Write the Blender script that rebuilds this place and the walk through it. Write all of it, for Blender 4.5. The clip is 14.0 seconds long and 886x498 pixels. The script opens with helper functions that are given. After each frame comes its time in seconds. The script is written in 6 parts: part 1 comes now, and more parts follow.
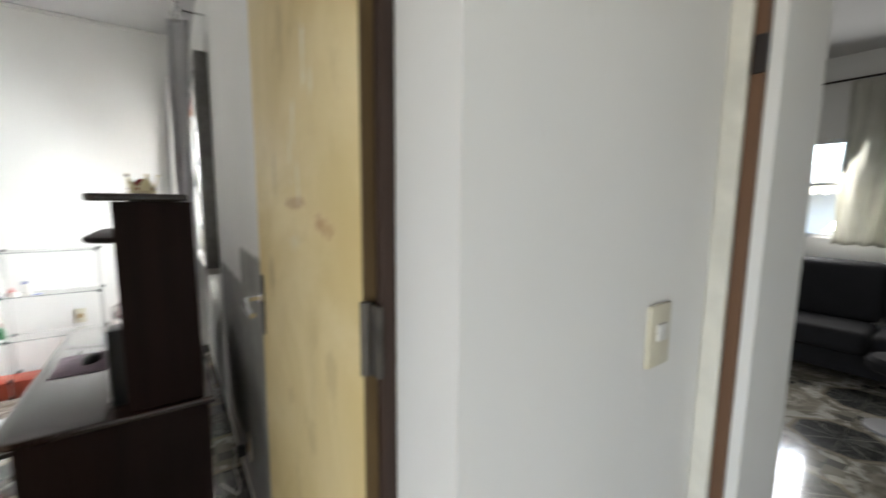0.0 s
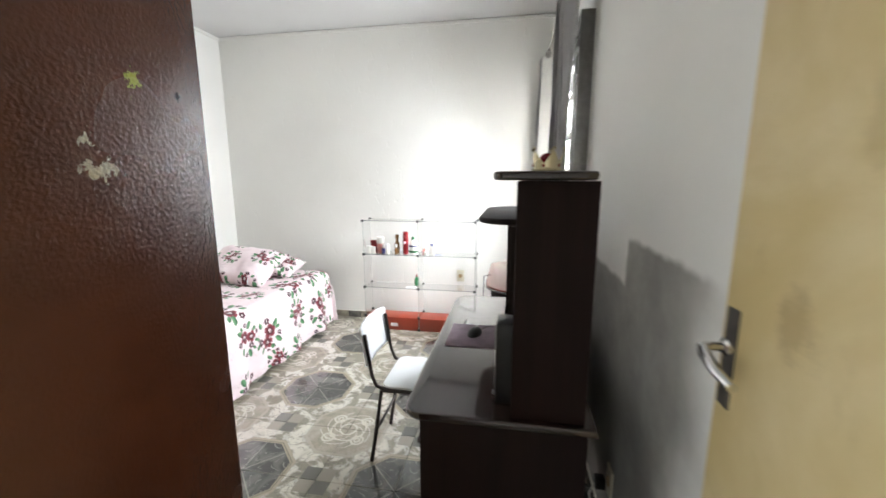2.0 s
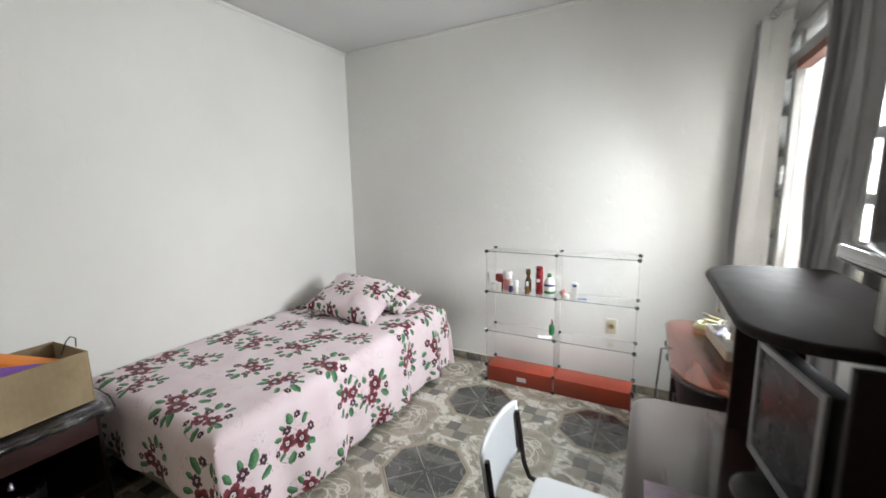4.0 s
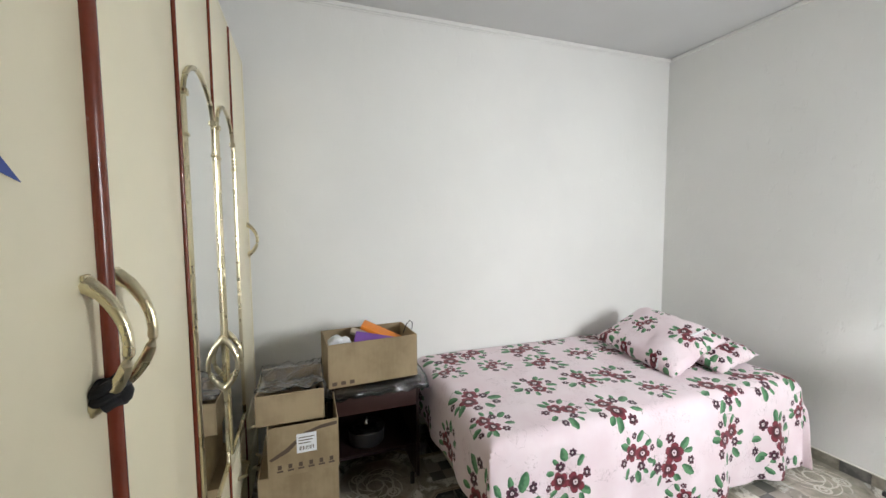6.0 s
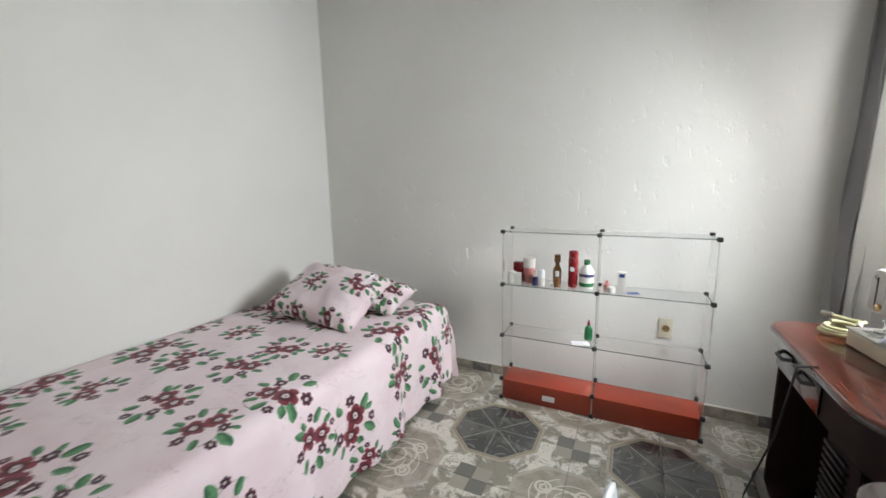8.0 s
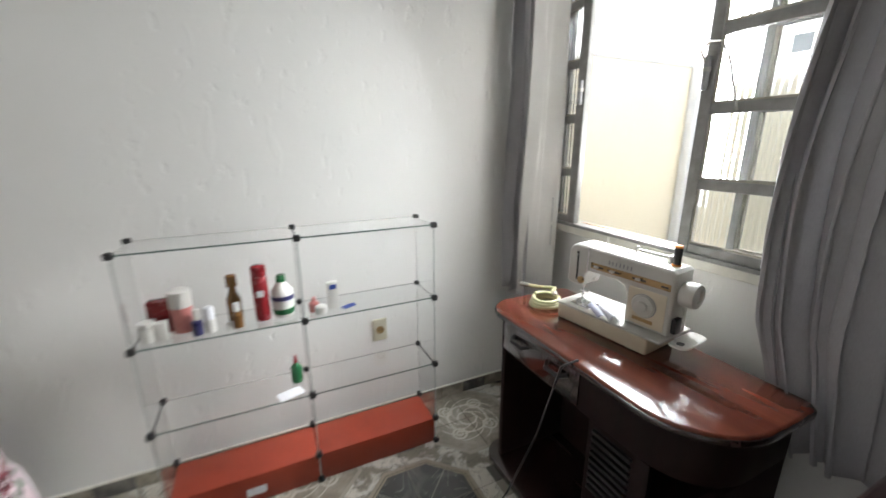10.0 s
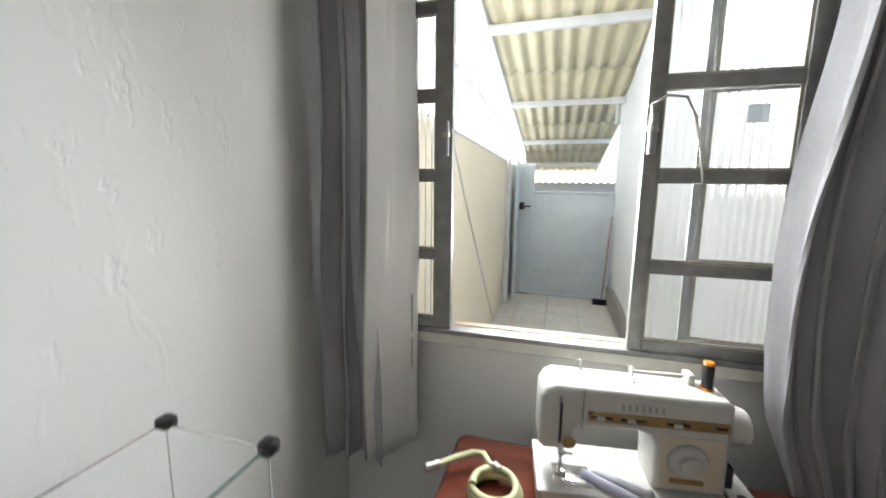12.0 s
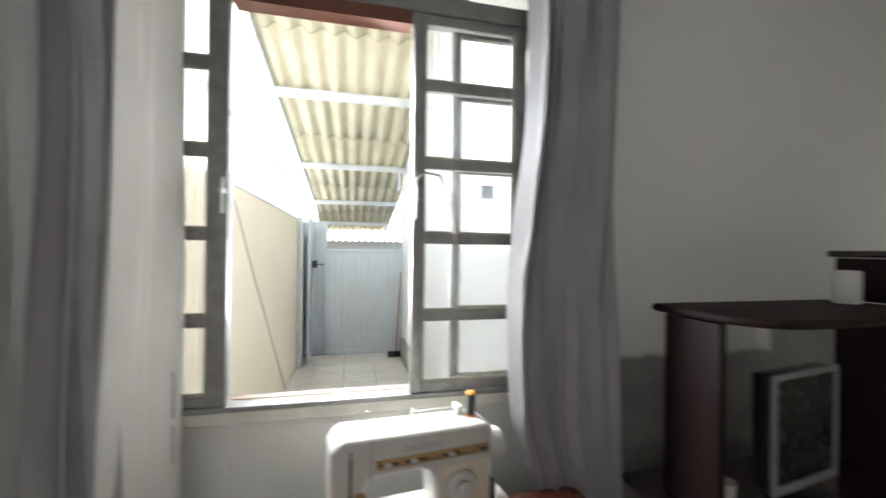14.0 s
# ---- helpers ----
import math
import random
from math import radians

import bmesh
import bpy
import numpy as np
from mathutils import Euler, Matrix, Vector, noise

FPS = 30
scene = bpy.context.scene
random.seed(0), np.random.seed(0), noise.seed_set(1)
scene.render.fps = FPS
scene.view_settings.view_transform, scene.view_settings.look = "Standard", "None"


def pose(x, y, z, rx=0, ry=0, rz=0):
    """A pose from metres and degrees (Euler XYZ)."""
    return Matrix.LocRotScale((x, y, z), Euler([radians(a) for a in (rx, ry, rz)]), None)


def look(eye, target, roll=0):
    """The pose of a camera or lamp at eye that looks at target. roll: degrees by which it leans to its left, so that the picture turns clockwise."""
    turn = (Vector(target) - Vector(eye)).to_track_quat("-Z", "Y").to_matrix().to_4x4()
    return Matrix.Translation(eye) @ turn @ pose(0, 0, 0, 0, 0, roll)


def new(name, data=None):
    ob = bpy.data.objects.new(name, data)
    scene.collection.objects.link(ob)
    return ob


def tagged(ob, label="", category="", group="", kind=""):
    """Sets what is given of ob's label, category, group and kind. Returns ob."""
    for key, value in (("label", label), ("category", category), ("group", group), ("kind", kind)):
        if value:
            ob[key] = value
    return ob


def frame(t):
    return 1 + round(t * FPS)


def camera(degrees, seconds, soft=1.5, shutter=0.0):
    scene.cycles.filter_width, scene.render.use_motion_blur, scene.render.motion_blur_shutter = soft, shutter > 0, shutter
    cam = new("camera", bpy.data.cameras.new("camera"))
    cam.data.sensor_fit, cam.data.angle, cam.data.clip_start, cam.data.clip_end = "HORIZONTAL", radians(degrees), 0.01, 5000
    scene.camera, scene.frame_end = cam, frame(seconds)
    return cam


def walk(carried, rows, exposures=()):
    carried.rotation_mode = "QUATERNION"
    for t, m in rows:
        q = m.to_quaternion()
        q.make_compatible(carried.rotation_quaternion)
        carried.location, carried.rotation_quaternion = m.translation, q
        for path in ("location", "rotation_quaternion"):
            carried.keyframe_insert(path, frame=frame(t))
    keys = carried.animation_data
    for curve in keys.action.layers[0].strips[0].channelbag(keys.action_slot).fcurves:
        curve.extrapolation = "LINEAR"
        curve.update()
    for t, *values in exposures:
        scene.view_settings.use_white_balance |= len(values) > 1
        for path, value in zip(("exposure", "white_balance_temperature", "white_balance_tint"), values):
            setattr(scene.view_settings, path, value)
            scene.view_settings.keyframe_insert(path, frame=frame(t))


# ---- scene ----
# camera and its walk
PATH = [
    (0, (0.162, 0.175, 1.505), (1.302, 1.8, 1.264), 0.5),
    (0.5, (0.08, 0.197, 1.493), (0.782, 2.042, 1.174), 0.3),
    (1, (0.066, 0.328, 1.491), (0.313, 2.282, 1.144), -0.1),
    (1.5, (0.076, 0.506, 1.5), (-0.041, 2.471, 1.146), -0.0),
    (2, (0.005, 0.693, 1.502), (-0.341, 2.631, 1.149), -0.1),
    (2.2, (-0.028, 0.754, 1.51), (-0.438, 2.68, 1.158), -0.4),
    (4.3, (-0.305, 1.509, 1.63), (-1.346, 3.195, 1.357), -1.1),
    (4.5, (-0.308, 1.572, 1.638), (-1.439, 3.206, 1.413), -1.0),
    (5, (-0.396, 1.591, 1.557), (-1.838, 2.966, 1.384), -0.6),
    (5.5, (-0.436, 1.51, 1.559), (-2.16, 2.511, 1.397), -0.2),
    (6, (-0.402, 1.525, 1.554), (-2.281, 2.194, 1.41), -0.4),
    (6.5, (-0.394, 1.541, 1.551), (-2.239, 2.303, 1.427), -0.3),
    (7, (-0.43, 1.592, 1.547), (-1.948, 2.887, 1.414), -0.7),
    (7.5, (-0.54, 1.703, 1.486), (-1.666, 3.344, 1.283), -1.0),
    (8, (-0.731, 1.991, 1.398), (-1.592, 3.766, 1.069), -1.0),
    (8.5, (-0.852, 2.179, 1.417), (-1.468, 4.021, 0.941), -1.0),
    (9, (-0.975, 2.286, 1.446), (-1.158, 4.204, 0.909), -0.5),
    (9.2, (-0.995, 2.357, 1.439), (-0.959, 4.282, 0.899), -0.5),
    (11.3, (-0.904, 3.524, 1.473), (0.751, 4.57, 1.063), 0.5),
    (11.5, (-0.868, 3.592, 1.486), (0.869, 4.507, 1.104), 0.5),
    (12, (-0.792, 3.881, 1.505), (1.107, 4.433, 1.201), 0.7),
    (12.5, (-0.7, 4.049, 1.559), (1.276, 4.264, 1.338), 0.8),
    (13, (-0.693, 4.069, 1.6), (1.302, 4.046, 1.468), 0.7),
    (13.5, (-0.722, 4.043, 1.573), (1.267, 3.84, 1.527), 0.7),
    (14, (-0.835, 3.848, 1.509), (1.115, 3.401, 1.511), 0.7),
]
cam = camera(97.2, 14.0, shutter=0.5)
EXPOSURES = [(0.0, 3.18), (0.5, 3.06), (1.0, 3.08), (2.2, 3.46), (4.3, 2.76), (5.0, 2.8), (5.7, 2.98), (6.5, 2.98), (7.2, 2.78), (8.0, 2.58), (9.2, 2.54), (11.3, 2.27), (12.5, 2.0), (14.0, 2.32)]
walk(cam, [(t, look(eye, target, roll)) for t, eye, target, roll in PATH], EXPOSURES)

# world, sun and the large lights
world = bpy.data.worlds.new("sky")
scene.world = world
world.use_nodes = True
_wt = world.node_tree
_sky = _wt.nodes.new("ShaderNodeTexSky")
_sky.sky_type, _sky.sun_disc = "NISHITA", False
_sky.sun_elevation, _sky.sun_rotation = radians(49), radians(17)
_wt.links.new(_sky.outputs[0], _wt.nodes["Background"].inputs[0])
_wt.nodes["Background"].inputs[1].default_value = 0.14

sun = new("sun", bpy.data.lights.new("sun", "SUN"))
sun.data.energy, sun.data.angle, sun.data.color = 4.2, radians(0.5), (1, 0.95, 0.88)
sun.matrix_basis = look((4.5, 9.6, 8.4), (3, 4.6, 2.4))


def area(name, eye, target, sx, sy, watts, color=(1, 1, 1), spread=180):
    lamp = new(name, bpy.data.lights.new(name, "AREA"))
    lamp.data.shape, lamp.data.size, lamp.data.size_y = "RECTANGLE", sx, sy
    lamp.data.energy, lamp.data.color = watts, color
    lamp.data.spread = radians(spread)
    lamp.matrix_basis = look(eye, target)
    return lamp


# sky light that comes in by the bedroom window and the living-room window
area("bedroom_window_light", (0.495, 3.930, 1.70), (-2.4, 2.3, 0.85), 0.46, 0.86, 7.6, (0.95, 0.98, 1.0), 150)
area("bedroom_window_light", (0.480, 3.935, 1.66), (-2.0, 4.3, 1.36), 0.42, 0.92, 0.7, (0.96, 0.985, 1.0), 170)
area("living_window_light", (5.55, 1.27, 1.68), (3.0, 0.2, 1.0), 0.45, 0.9, 2.6, (1, 0.98, 0.95))
# Added fill lamp in a made-up west doorway, no such source known
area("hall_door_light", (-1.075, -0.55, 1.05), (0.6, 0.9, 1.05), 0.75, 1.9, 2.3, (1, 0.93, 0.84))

# ---------------------------------------------------------------- materials
class X:
    """A value in a shader tree, with arithmetic."""

    def __init__(self, tree, out):
        self.t, self.o = tree, out

    def op(self, kind, *others):
        n = self.t.nodes.new("ShaderNodeMath")
        n.operation = kind
        for i, v in enumerate((self, *others)):
            if isinstance(v, X):
                self.t.links.new(v.o, n.inputs[i])
            else:
                n.inputs[i].default_value = v
        return X(self.t, n.outputs[0])

    def __add__(self, b): return self.op("ADD", b)
    def __sub__(self, b): return self.op("SUBTRACT", b)
    def __mul__(self, b): return self.op("MULTIPLY", b)
    def __truediv__(self, b): return self.op("DIVIDE", b)
    def __radd__(self, b): return self.op("ADD", b)
    def __rmul__(self, b): return self.op("MULTIPLY", b)
    def __rsub__(self, b): return self.op("MULTIPLY", -1).op("ADD", b)
    def lt(self, b): return self.op("LESS_THAN", b)
    def gt(self, b): return self.op("GREATER_THAN", b)
    def abs(self): return self.op("ABSOLUTE")
    def min(self, b): return self.op("MINIMUM", b)
    def max(self, b): return self.op("MAXIMUM", b)
    def mod(self, b): return self.op("FLOORED_MODULO", b)
    def sin(self): return self.op("SINE")
    def cos(self): return self.op("COSINE")
    def sqrt(self): return self.op("SQRT")
    def atan2(self, b): return self.op("ARCTAN2", b)
    def clamp(self):
        r = self.op("ADD", 0)
        r.o.node.use_clamp = True
        return r

    def step(self, lo, hi):
        n = self.t.nodes.new("ShaderNodeMapRange")
        n.interpolation_type = "SMOOTHSTEP"
        self.t.links.new(self.o, n.inputs[0])
        n.inputs[1].default_value, n.inputs[2].default_value = lo, hi
        return X(self.t, n.outputs[0])


class Mat:
    def __init__(self, name, color=(0.8, 0.8, 0.8), rough=0.6, metal=0.0, **more):
        self.m = bpy.data.materials.new(name)
        self.m.use_nodes = True
        self.t = self.m.node_tree
        self.b = self.t.nodes["Principled BSDF"]
        self.b.inputs["Base Color"].default_value = (*color, 1)
        self.b.inputs["Roughness"].default_value = rough
        self.b.inputs["Metallic"].default_value = metal
        for k, v in more.items():
            self.b.inputs[k.replace("_", " ")].default_value = v

    def coord(self, kind="Object"):
        if kind == "World":
            return self.t.nodes.new("ShaderNodeNewGeometry").outputs["Position"]
        return self.t.nodes.new("ShaderNodeTexCoord").outputs[kind]

    def xyz(self, vec):
        n = self.t.nodes.new("ShaderNodeSeparateXYZ")
        self.t.links.new(vec, n.inputs[0])
        return [X(self.t, o) for o in n.outputs]

    def noise(self, vec, scale, detail=3.0, rough=0.55, stretch=(1, 1, 1), distort=0.0):
        if stretch != (1, 1, 1):
            mp = self.t.nodes.new("ShaderNodeMapping")
            mp.inputs["Scale"].default_value = stretch
            self.t.links.new(vec, mp.inputs[0])
            vec = mp.outputs[0]
        n = self.t.nodes.new("ShaderNodeTexNoise")
        self.t.links.new(vec, n.inputs["Vector"])
        n.inputs["Scale"].default_value, n.inputs["Detail"].default_value = scale, detail
        n.inputs["Roughness"].default_value, n.inputs["Distortion"].default_value = rough, distort
        return X(self.t, n.outputs["Fac"])

    def mix(self, fac, a, b):
        n = self.t.nodes.new("ShaderNodeMix")
        n.data_type = "RGBA"
        for v, s in ((fac, n.inputs[0]), (a, n.inputs[6]), (b, n.inputs[7])):
            if isinstance(v, X):
                self.t.links.new(v.o, s)
            elif isinstance(v, bpy.types.NodeSocket):
                self.t.links.new(v, s)
            else:
                s.default_value = (*v, 1) if isinstance(v, tuple) else v
        return n.outputs[2]

    def set(self, key, v):
        self.t.links.new(v.o if isinstance(v, X) else v, self.b.inputs[key])
        return self

    def bump(self, height, strength=0.3, distance=0.002):
        n = self.t.nodes.new("ShaderNodeBump")
        n.inputs["Strength"].default_value, n.inputs["Distance"].default_value = strength, distance
        self.t.links.new(height.o, n.inputs["Height"])
        self.t.links.new(n.outputs[0], self.b.inputs["Normal"])
        return self


def rnd(mat):
    return X(mat.t, mat.t.nodes.new("ShaderNodeObjectInfo").outputs["Random"])


def plain(name, color, rough=0.5, metal=0.0, vary=0.12, scale=30.0, bump=0.05, **more):
    """A painted or moulded surface with slight unevenness at two scales."""
    m = Mat(name, color, rough, metal, **more)
    v = m.coord()
    a, b = m.noise(v, scale), m.noise(v, scale * 0.13)
    dark = tuple(c * (1 - vary) for c in color)
    m.set("Base Color", m.mix((a * 0.5 + b * 0.5).step(0.35, 0.65), dark, color))
    m.set("Roughness", (a * 0.25 + (rough - 0.12)).clamp())
    if bump:
        m.bump(m.noise(v, scale * 4), bump, 0.002)
    return m.m


def wall_paint(name, color, rough=0.75, stains=0.0, trowel=0.42):
    m = Mat(name, color, rough)
    v = m.coord("World")
    big, fine = m.noise(v, 0.9, 4), m.noise(v, 14, 5, 0.6)
    col = m.mix(big.step(0.3, 0.7), tuple(c * 0.94 for c in color), color)
    if stains:
        st = m.noise(v, 2.2, 6, 0.7, (1, 1, 0.5))
        col = m.mix(st.step(0.55, 0.8) * stains, col, (0.36, 0.33, 0.29))
    m.set("Base Color", col)
    pits = m.noise(v, 22, 4, 0.6, (1, 1, 0.45)).step(0.60, 0.70)
    ridge = m.noise(v, 17, 3, 0.5, (1, 1, 0.4), 0.5).step(0.60, 0.68)
    m.bump(fine * 0.25 + m.noise(v, 60, 2) * 0.12 - pits * 0.6 + ridge * 0.22, trowel, 0.005)
    return m.m


M_WALL = wall_paint("wall_paint", (0.80, 0.797, 0.772), trowel=0.2)
M_WALLROUGH = wall_paint("trowelled_wall_paint", (0.80, 0.797, 0.772), trowel=0.5)
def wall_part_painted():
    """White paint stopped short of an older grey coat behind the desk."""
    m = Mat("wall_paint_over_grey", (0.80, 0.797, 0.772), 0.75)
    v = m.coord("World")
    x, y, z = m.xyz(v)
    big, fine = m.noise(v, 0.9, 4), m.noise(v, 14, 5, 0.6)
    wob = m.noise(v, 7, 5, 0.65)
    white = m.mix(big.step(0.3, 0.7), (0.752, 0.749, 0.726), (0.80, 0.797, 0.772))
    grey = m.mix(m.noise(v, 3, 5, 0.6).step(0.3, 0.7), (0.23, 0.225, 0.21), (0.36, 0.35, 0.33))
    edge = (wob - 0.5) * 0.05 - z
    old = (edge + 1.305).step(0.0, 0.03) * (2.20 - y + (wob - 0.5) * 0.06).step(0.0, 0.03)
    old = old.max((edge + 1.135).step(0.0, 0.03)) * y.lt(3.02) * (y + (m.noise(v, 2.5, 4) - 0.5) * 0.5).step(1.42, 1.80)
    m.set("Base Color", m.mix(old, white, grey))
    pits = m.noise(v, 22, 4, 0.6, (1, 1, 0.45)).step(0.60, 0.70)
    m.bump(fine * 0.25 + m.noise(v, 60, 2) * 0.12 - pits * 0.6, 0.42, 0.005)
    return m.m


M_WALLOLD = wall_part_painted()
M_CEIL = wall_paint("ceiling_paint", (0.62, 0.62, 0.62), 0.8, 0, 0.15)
M_EXT = wall_paint("white_outside_plaster", (0.85, 0.855, 0.86), 0.8, 0.05, 0.4)
M_BEIGE = wall_paint("beige_outside_plaster", (0.85, 0.775, 0.61), 0.8, 0.05, 0.3)
M_SILL = wall_paint("peach_sill", (0.52, 0.37, 0.25), 0.6, 0.25, 0.3)


def tile_material():
    """Glazed floor tile: dark octagons at every second corner, swirls between, pale marbling."""
    m = Mat("patterned_tile", rough=0.18)
    v = m.coord("World")
    x, y, _ = m.xyz(v)
    P = 0.834
    def around(cx, cy):
        dx = (x - cx + P / 2).mod(P) - P / 2
        dy = (y - cy + P / 2).mod(P) - P / 2
        return dx, dy
    n_fine, n_mid = m.noise(v, 13, 6, 0.65), m.noise(v, 8, 4, 0.6, distort=1.0)
    marble = m.mix(n_mid.step(0.44, 0.56), (0.63, 0.60, 0.53), (0.25, 0.23, 0.185))
    marble = m.mix(n_fine.step(0.42, 0.36) * 0.55, marble, (0.70, 0.68, 0.62))
    marble = m.mix((m.noise(v, 10, 4, 0.6, distort=1.5) - 0.5).abs().lt(0.010) * 0.7, marble, (0.13, 0.12, 0.10))
    # swirl field round the odd corners
    sx, sy = around(-0.942, 3.545)
    sr = (sx * sx + sy * sy).sqrt()
    swirl = ((sy.atan2(sx) * 4 + sr * 70).sin().abs()).lt(0.22) * sr.lt(0.17) * sr.gt(0.04)
    rings = ((sr - 0.105).abs().lt(0.005)).max((sr - 0.05).abs().lt(0.005)).max(swirl)
    d2x, d2y = sx.abs() - 0.09, sy.abs() - 0.09
    r2 = (d2x * d2x + d2y * d2y).sqrt()
    loops = ((r2 - 0.035).abs().lt(0.006)).max((r2 - 0.016).abs().lt(0.004))
    sdi = sx.abs() + sy.abs()
    rim = (sdi.gt(0.315)).max((sx.abs().max(sy.abs())).gt(0.215))
    field = sdi.lt(0.34) * (sx.abs().max(sy.abs())).lt(0.235)
    col = m.mix(field * 0.85, marble, m.mix(n_fine.step(0.35, 0.65), (0.23, 0.21, 0.165), (0.35, 0.32, 0.26)))
    col = m.mix(field * (rings.max(loops)), col, (0.58, 0.54, 0.46))
    col = m.mix(field * rim * 0.7, col, (0.42, 0.39, 0.32))
    # grey chequers
    for cx, cy in ((-0.942, 3.962), (-1.359, 3.545)):
        qx, qy = around(cx, cy)
        inside = (qx.abs().max(qy.abs())).lt(0.085)
        col = m.mix(inside, col, m.mix((qx * qy).gt(0), (0.135, 0.135, 0.118), (0.30, 0.28, 0.235)))
    # octagons
    ox, oy = around(-1.359, 3.962)
    octd = (ox.abs().max(oy.abs())).max((ox.abs() + oy.abs()) * 0.7071)
    ang = oy.atan2(ox)
    spoke = ((ang * 4).sin().abs()).lt((octd * 0 + 0.016) / (octd + 0.03))
    vein = m.noise(v, 4.5, 2, 0.5, distort=1.2)
    dark = m.mix(vein.step(0.50, 0.62), (0.055, 0.057, 0.055), (0.12, 0.12, 0.11))
    leaf = (((octd * 17 + (ang * 4).sin().abs() * 2.2).mod(1.0)) - 0.5).abs().lt(0.055) * m.noise(v, 16, 2).gt(0.50)
    dark = m.mix(leaf * 0.6, dark, (0.33, 0.33, 0.30))
    dark = m.mix(spoke * 0.7, dark, (0.34, 0.33, 0.29))
    col = m.mix(octd.lt(0.252), col, (0.36, 0.32, 0.25))
    col = m.mix(octd.lt(0.236), col, (0.20, 0.175, 0.13))
    col = m.mix(octd.lt(0.230), col, (0.33, 0.29, 0.22))
    col = m.mix(octd.lt(0.222), col, dark)
    m.set("Base Color", col)
    m.set("Roughness", n_fine * 0.14 + 0.08)
    m.b.inputs["Specular IOR Level"].default_value = 0.6
    m.b.inputs["Coat Weight"].default_value, m.b.inputs["Coat Roughness"].default_value = 0.8, 0.06
    m.bump(m.noise(v, 40, 2), 0.06, 0.002)
    return m.m


M_TILE = tile_material()
M_GROUT = plain("tile_grout", (0.22, 0.20, 0.17), 0.9)


def baseboard_material():
    m = Mat("baseboard_tile", rough=0.25)
    r = rnd(m)
    v = m.coord("World")
    n = m.noise(v, 16, 4)
    a = m.mix(n.step(0.4, 0.65), (0.10, 0.10, 0.095), (0.19, 0.18, 0.165))
    b = m.mix(n.step(0.4, 0.65), (0.24, 0.22, 0.18), (0.36, 0.33, 0.27))
    m.set("Base Color", m.mix(r.gt(0.55), a, b))
    return m.m


M_BASE = baseboard_material()


def wood(name, dark, light, rough=0.3, axis=2, coat=0.0, scale=7.0, gloss_bump=0.03):
    m = Mat(name, light, rough)
    v = m.coord("Object")
    st = [16.0, 16.0, 16.0]
    st[axis] = 0.9
    g = m.noise(v, scale, 4, 0.6, tuple(s / 8 for s in st), 0.4)
    big = m.noise(v, 1.6, 3)
    m.set("Base Color", m.mix((g * 0.7 + big * 0.3).step(0.36, 0.64), dark, light))
    m.set("Roughness", (g * 0.2 + (rough - 0.1)).clamp())
    m.b.inputs["Coat Weight"].default_value = coat
    m.b.inputs["Coat Roughness"].default_value = 0.07
    m.bump(g, gloss_bump, 0.002)
    return m.m


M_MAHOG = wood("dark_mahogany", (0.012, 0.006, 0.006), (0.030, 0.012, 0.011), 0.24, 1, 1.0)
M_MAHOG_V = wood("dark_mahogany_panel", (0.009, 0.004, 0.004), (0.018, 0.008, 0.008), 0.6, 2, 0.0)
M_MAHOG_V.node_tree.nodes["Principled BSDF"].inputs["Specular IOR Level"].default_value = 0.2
M_REDTOP = wood("red_mahogany_top", (0.075, 0.018, 0.011), (0.14, 0.038, 0.022), 0.14, 1, 0.5)
M_REDTOP.node_tree.nodes["Principled BSDF"].inputs["Specular IOR Level"].default_value = 0.3
M_MAHOG.node_tree.nodes["Principled BSDF"].inputs["Specular IOR Level"].default_value = 0.5
M_JAMB = wood("bare_brown_wood", (0.04, 0.02, 0.012), (0.13, 0.065, 0.032), 0.6, 2, 0, 7, 0.3)
M_EDGEWOOD = wood("worn_yellow_wood_edge", (0.07, 0.042, 0.017), (0.17, 0.11, 0.045), 0.6, 2, 0, 7, 0.2)
M_DARKJAMB = wood("dark_weathered_wood", (0.012, 0.007, 0.005), (0.045, 0.022, 0.013), 0.7, 2, 0, 7, 0.3)
M_BROOM = wood("broom_wood", (0.35, 0.18, 0.10), (0.5, 0.28, 0.16), 0.5)


def brown_gloss():
    """Brush-painted glossy brown with orange-peel relief and flaked spots."""
    m = Mat("brown_gloss_paint", rough=0.24)
    v = m.coord("World")
    x, y, z = m.xyz(v)
    col = m.mix(m.noise(v, 3, 4).step(0.35, 0.65), (0.085, 0.025, 0.012), (0.125, 0.040, 0.019))
    wob = m.noise(v, 85, 5, 0.7)
    def spot(cy, cz, ry, rz):
        a, b = (y - cy) / ry, (z - cz) / rz
        return ((a * a + b * b).sqrt() + (wob - 0.5) * 6.0).lt(0.7)
    col = m.mix(spot(1.075, 1.512, 0.020, 0.012), col, (0.62, 0.56, 0.42))
    col = m.mix(spot(1.065, 1.545, 0.008, 0.008), col, (0.62, 0.56, 0.42))
    col = m.mix(spot(1.130, 1.622, 0.008, 0.015), col, (0.50, 0.55, 0.10))
    col = m.mix(spot(1.196, 1.617, 0.006, 0.008), col, (0.06, 0.012, 0.006))
    m.set("Base Color", col)
    peel = m.noise(v, 190, 3)
    m.set("Roughness", m.noise(v, 5, 2) * 0.12 + 0.20)
    m.bump(peel, 0.6, 0.002)
    return m.m


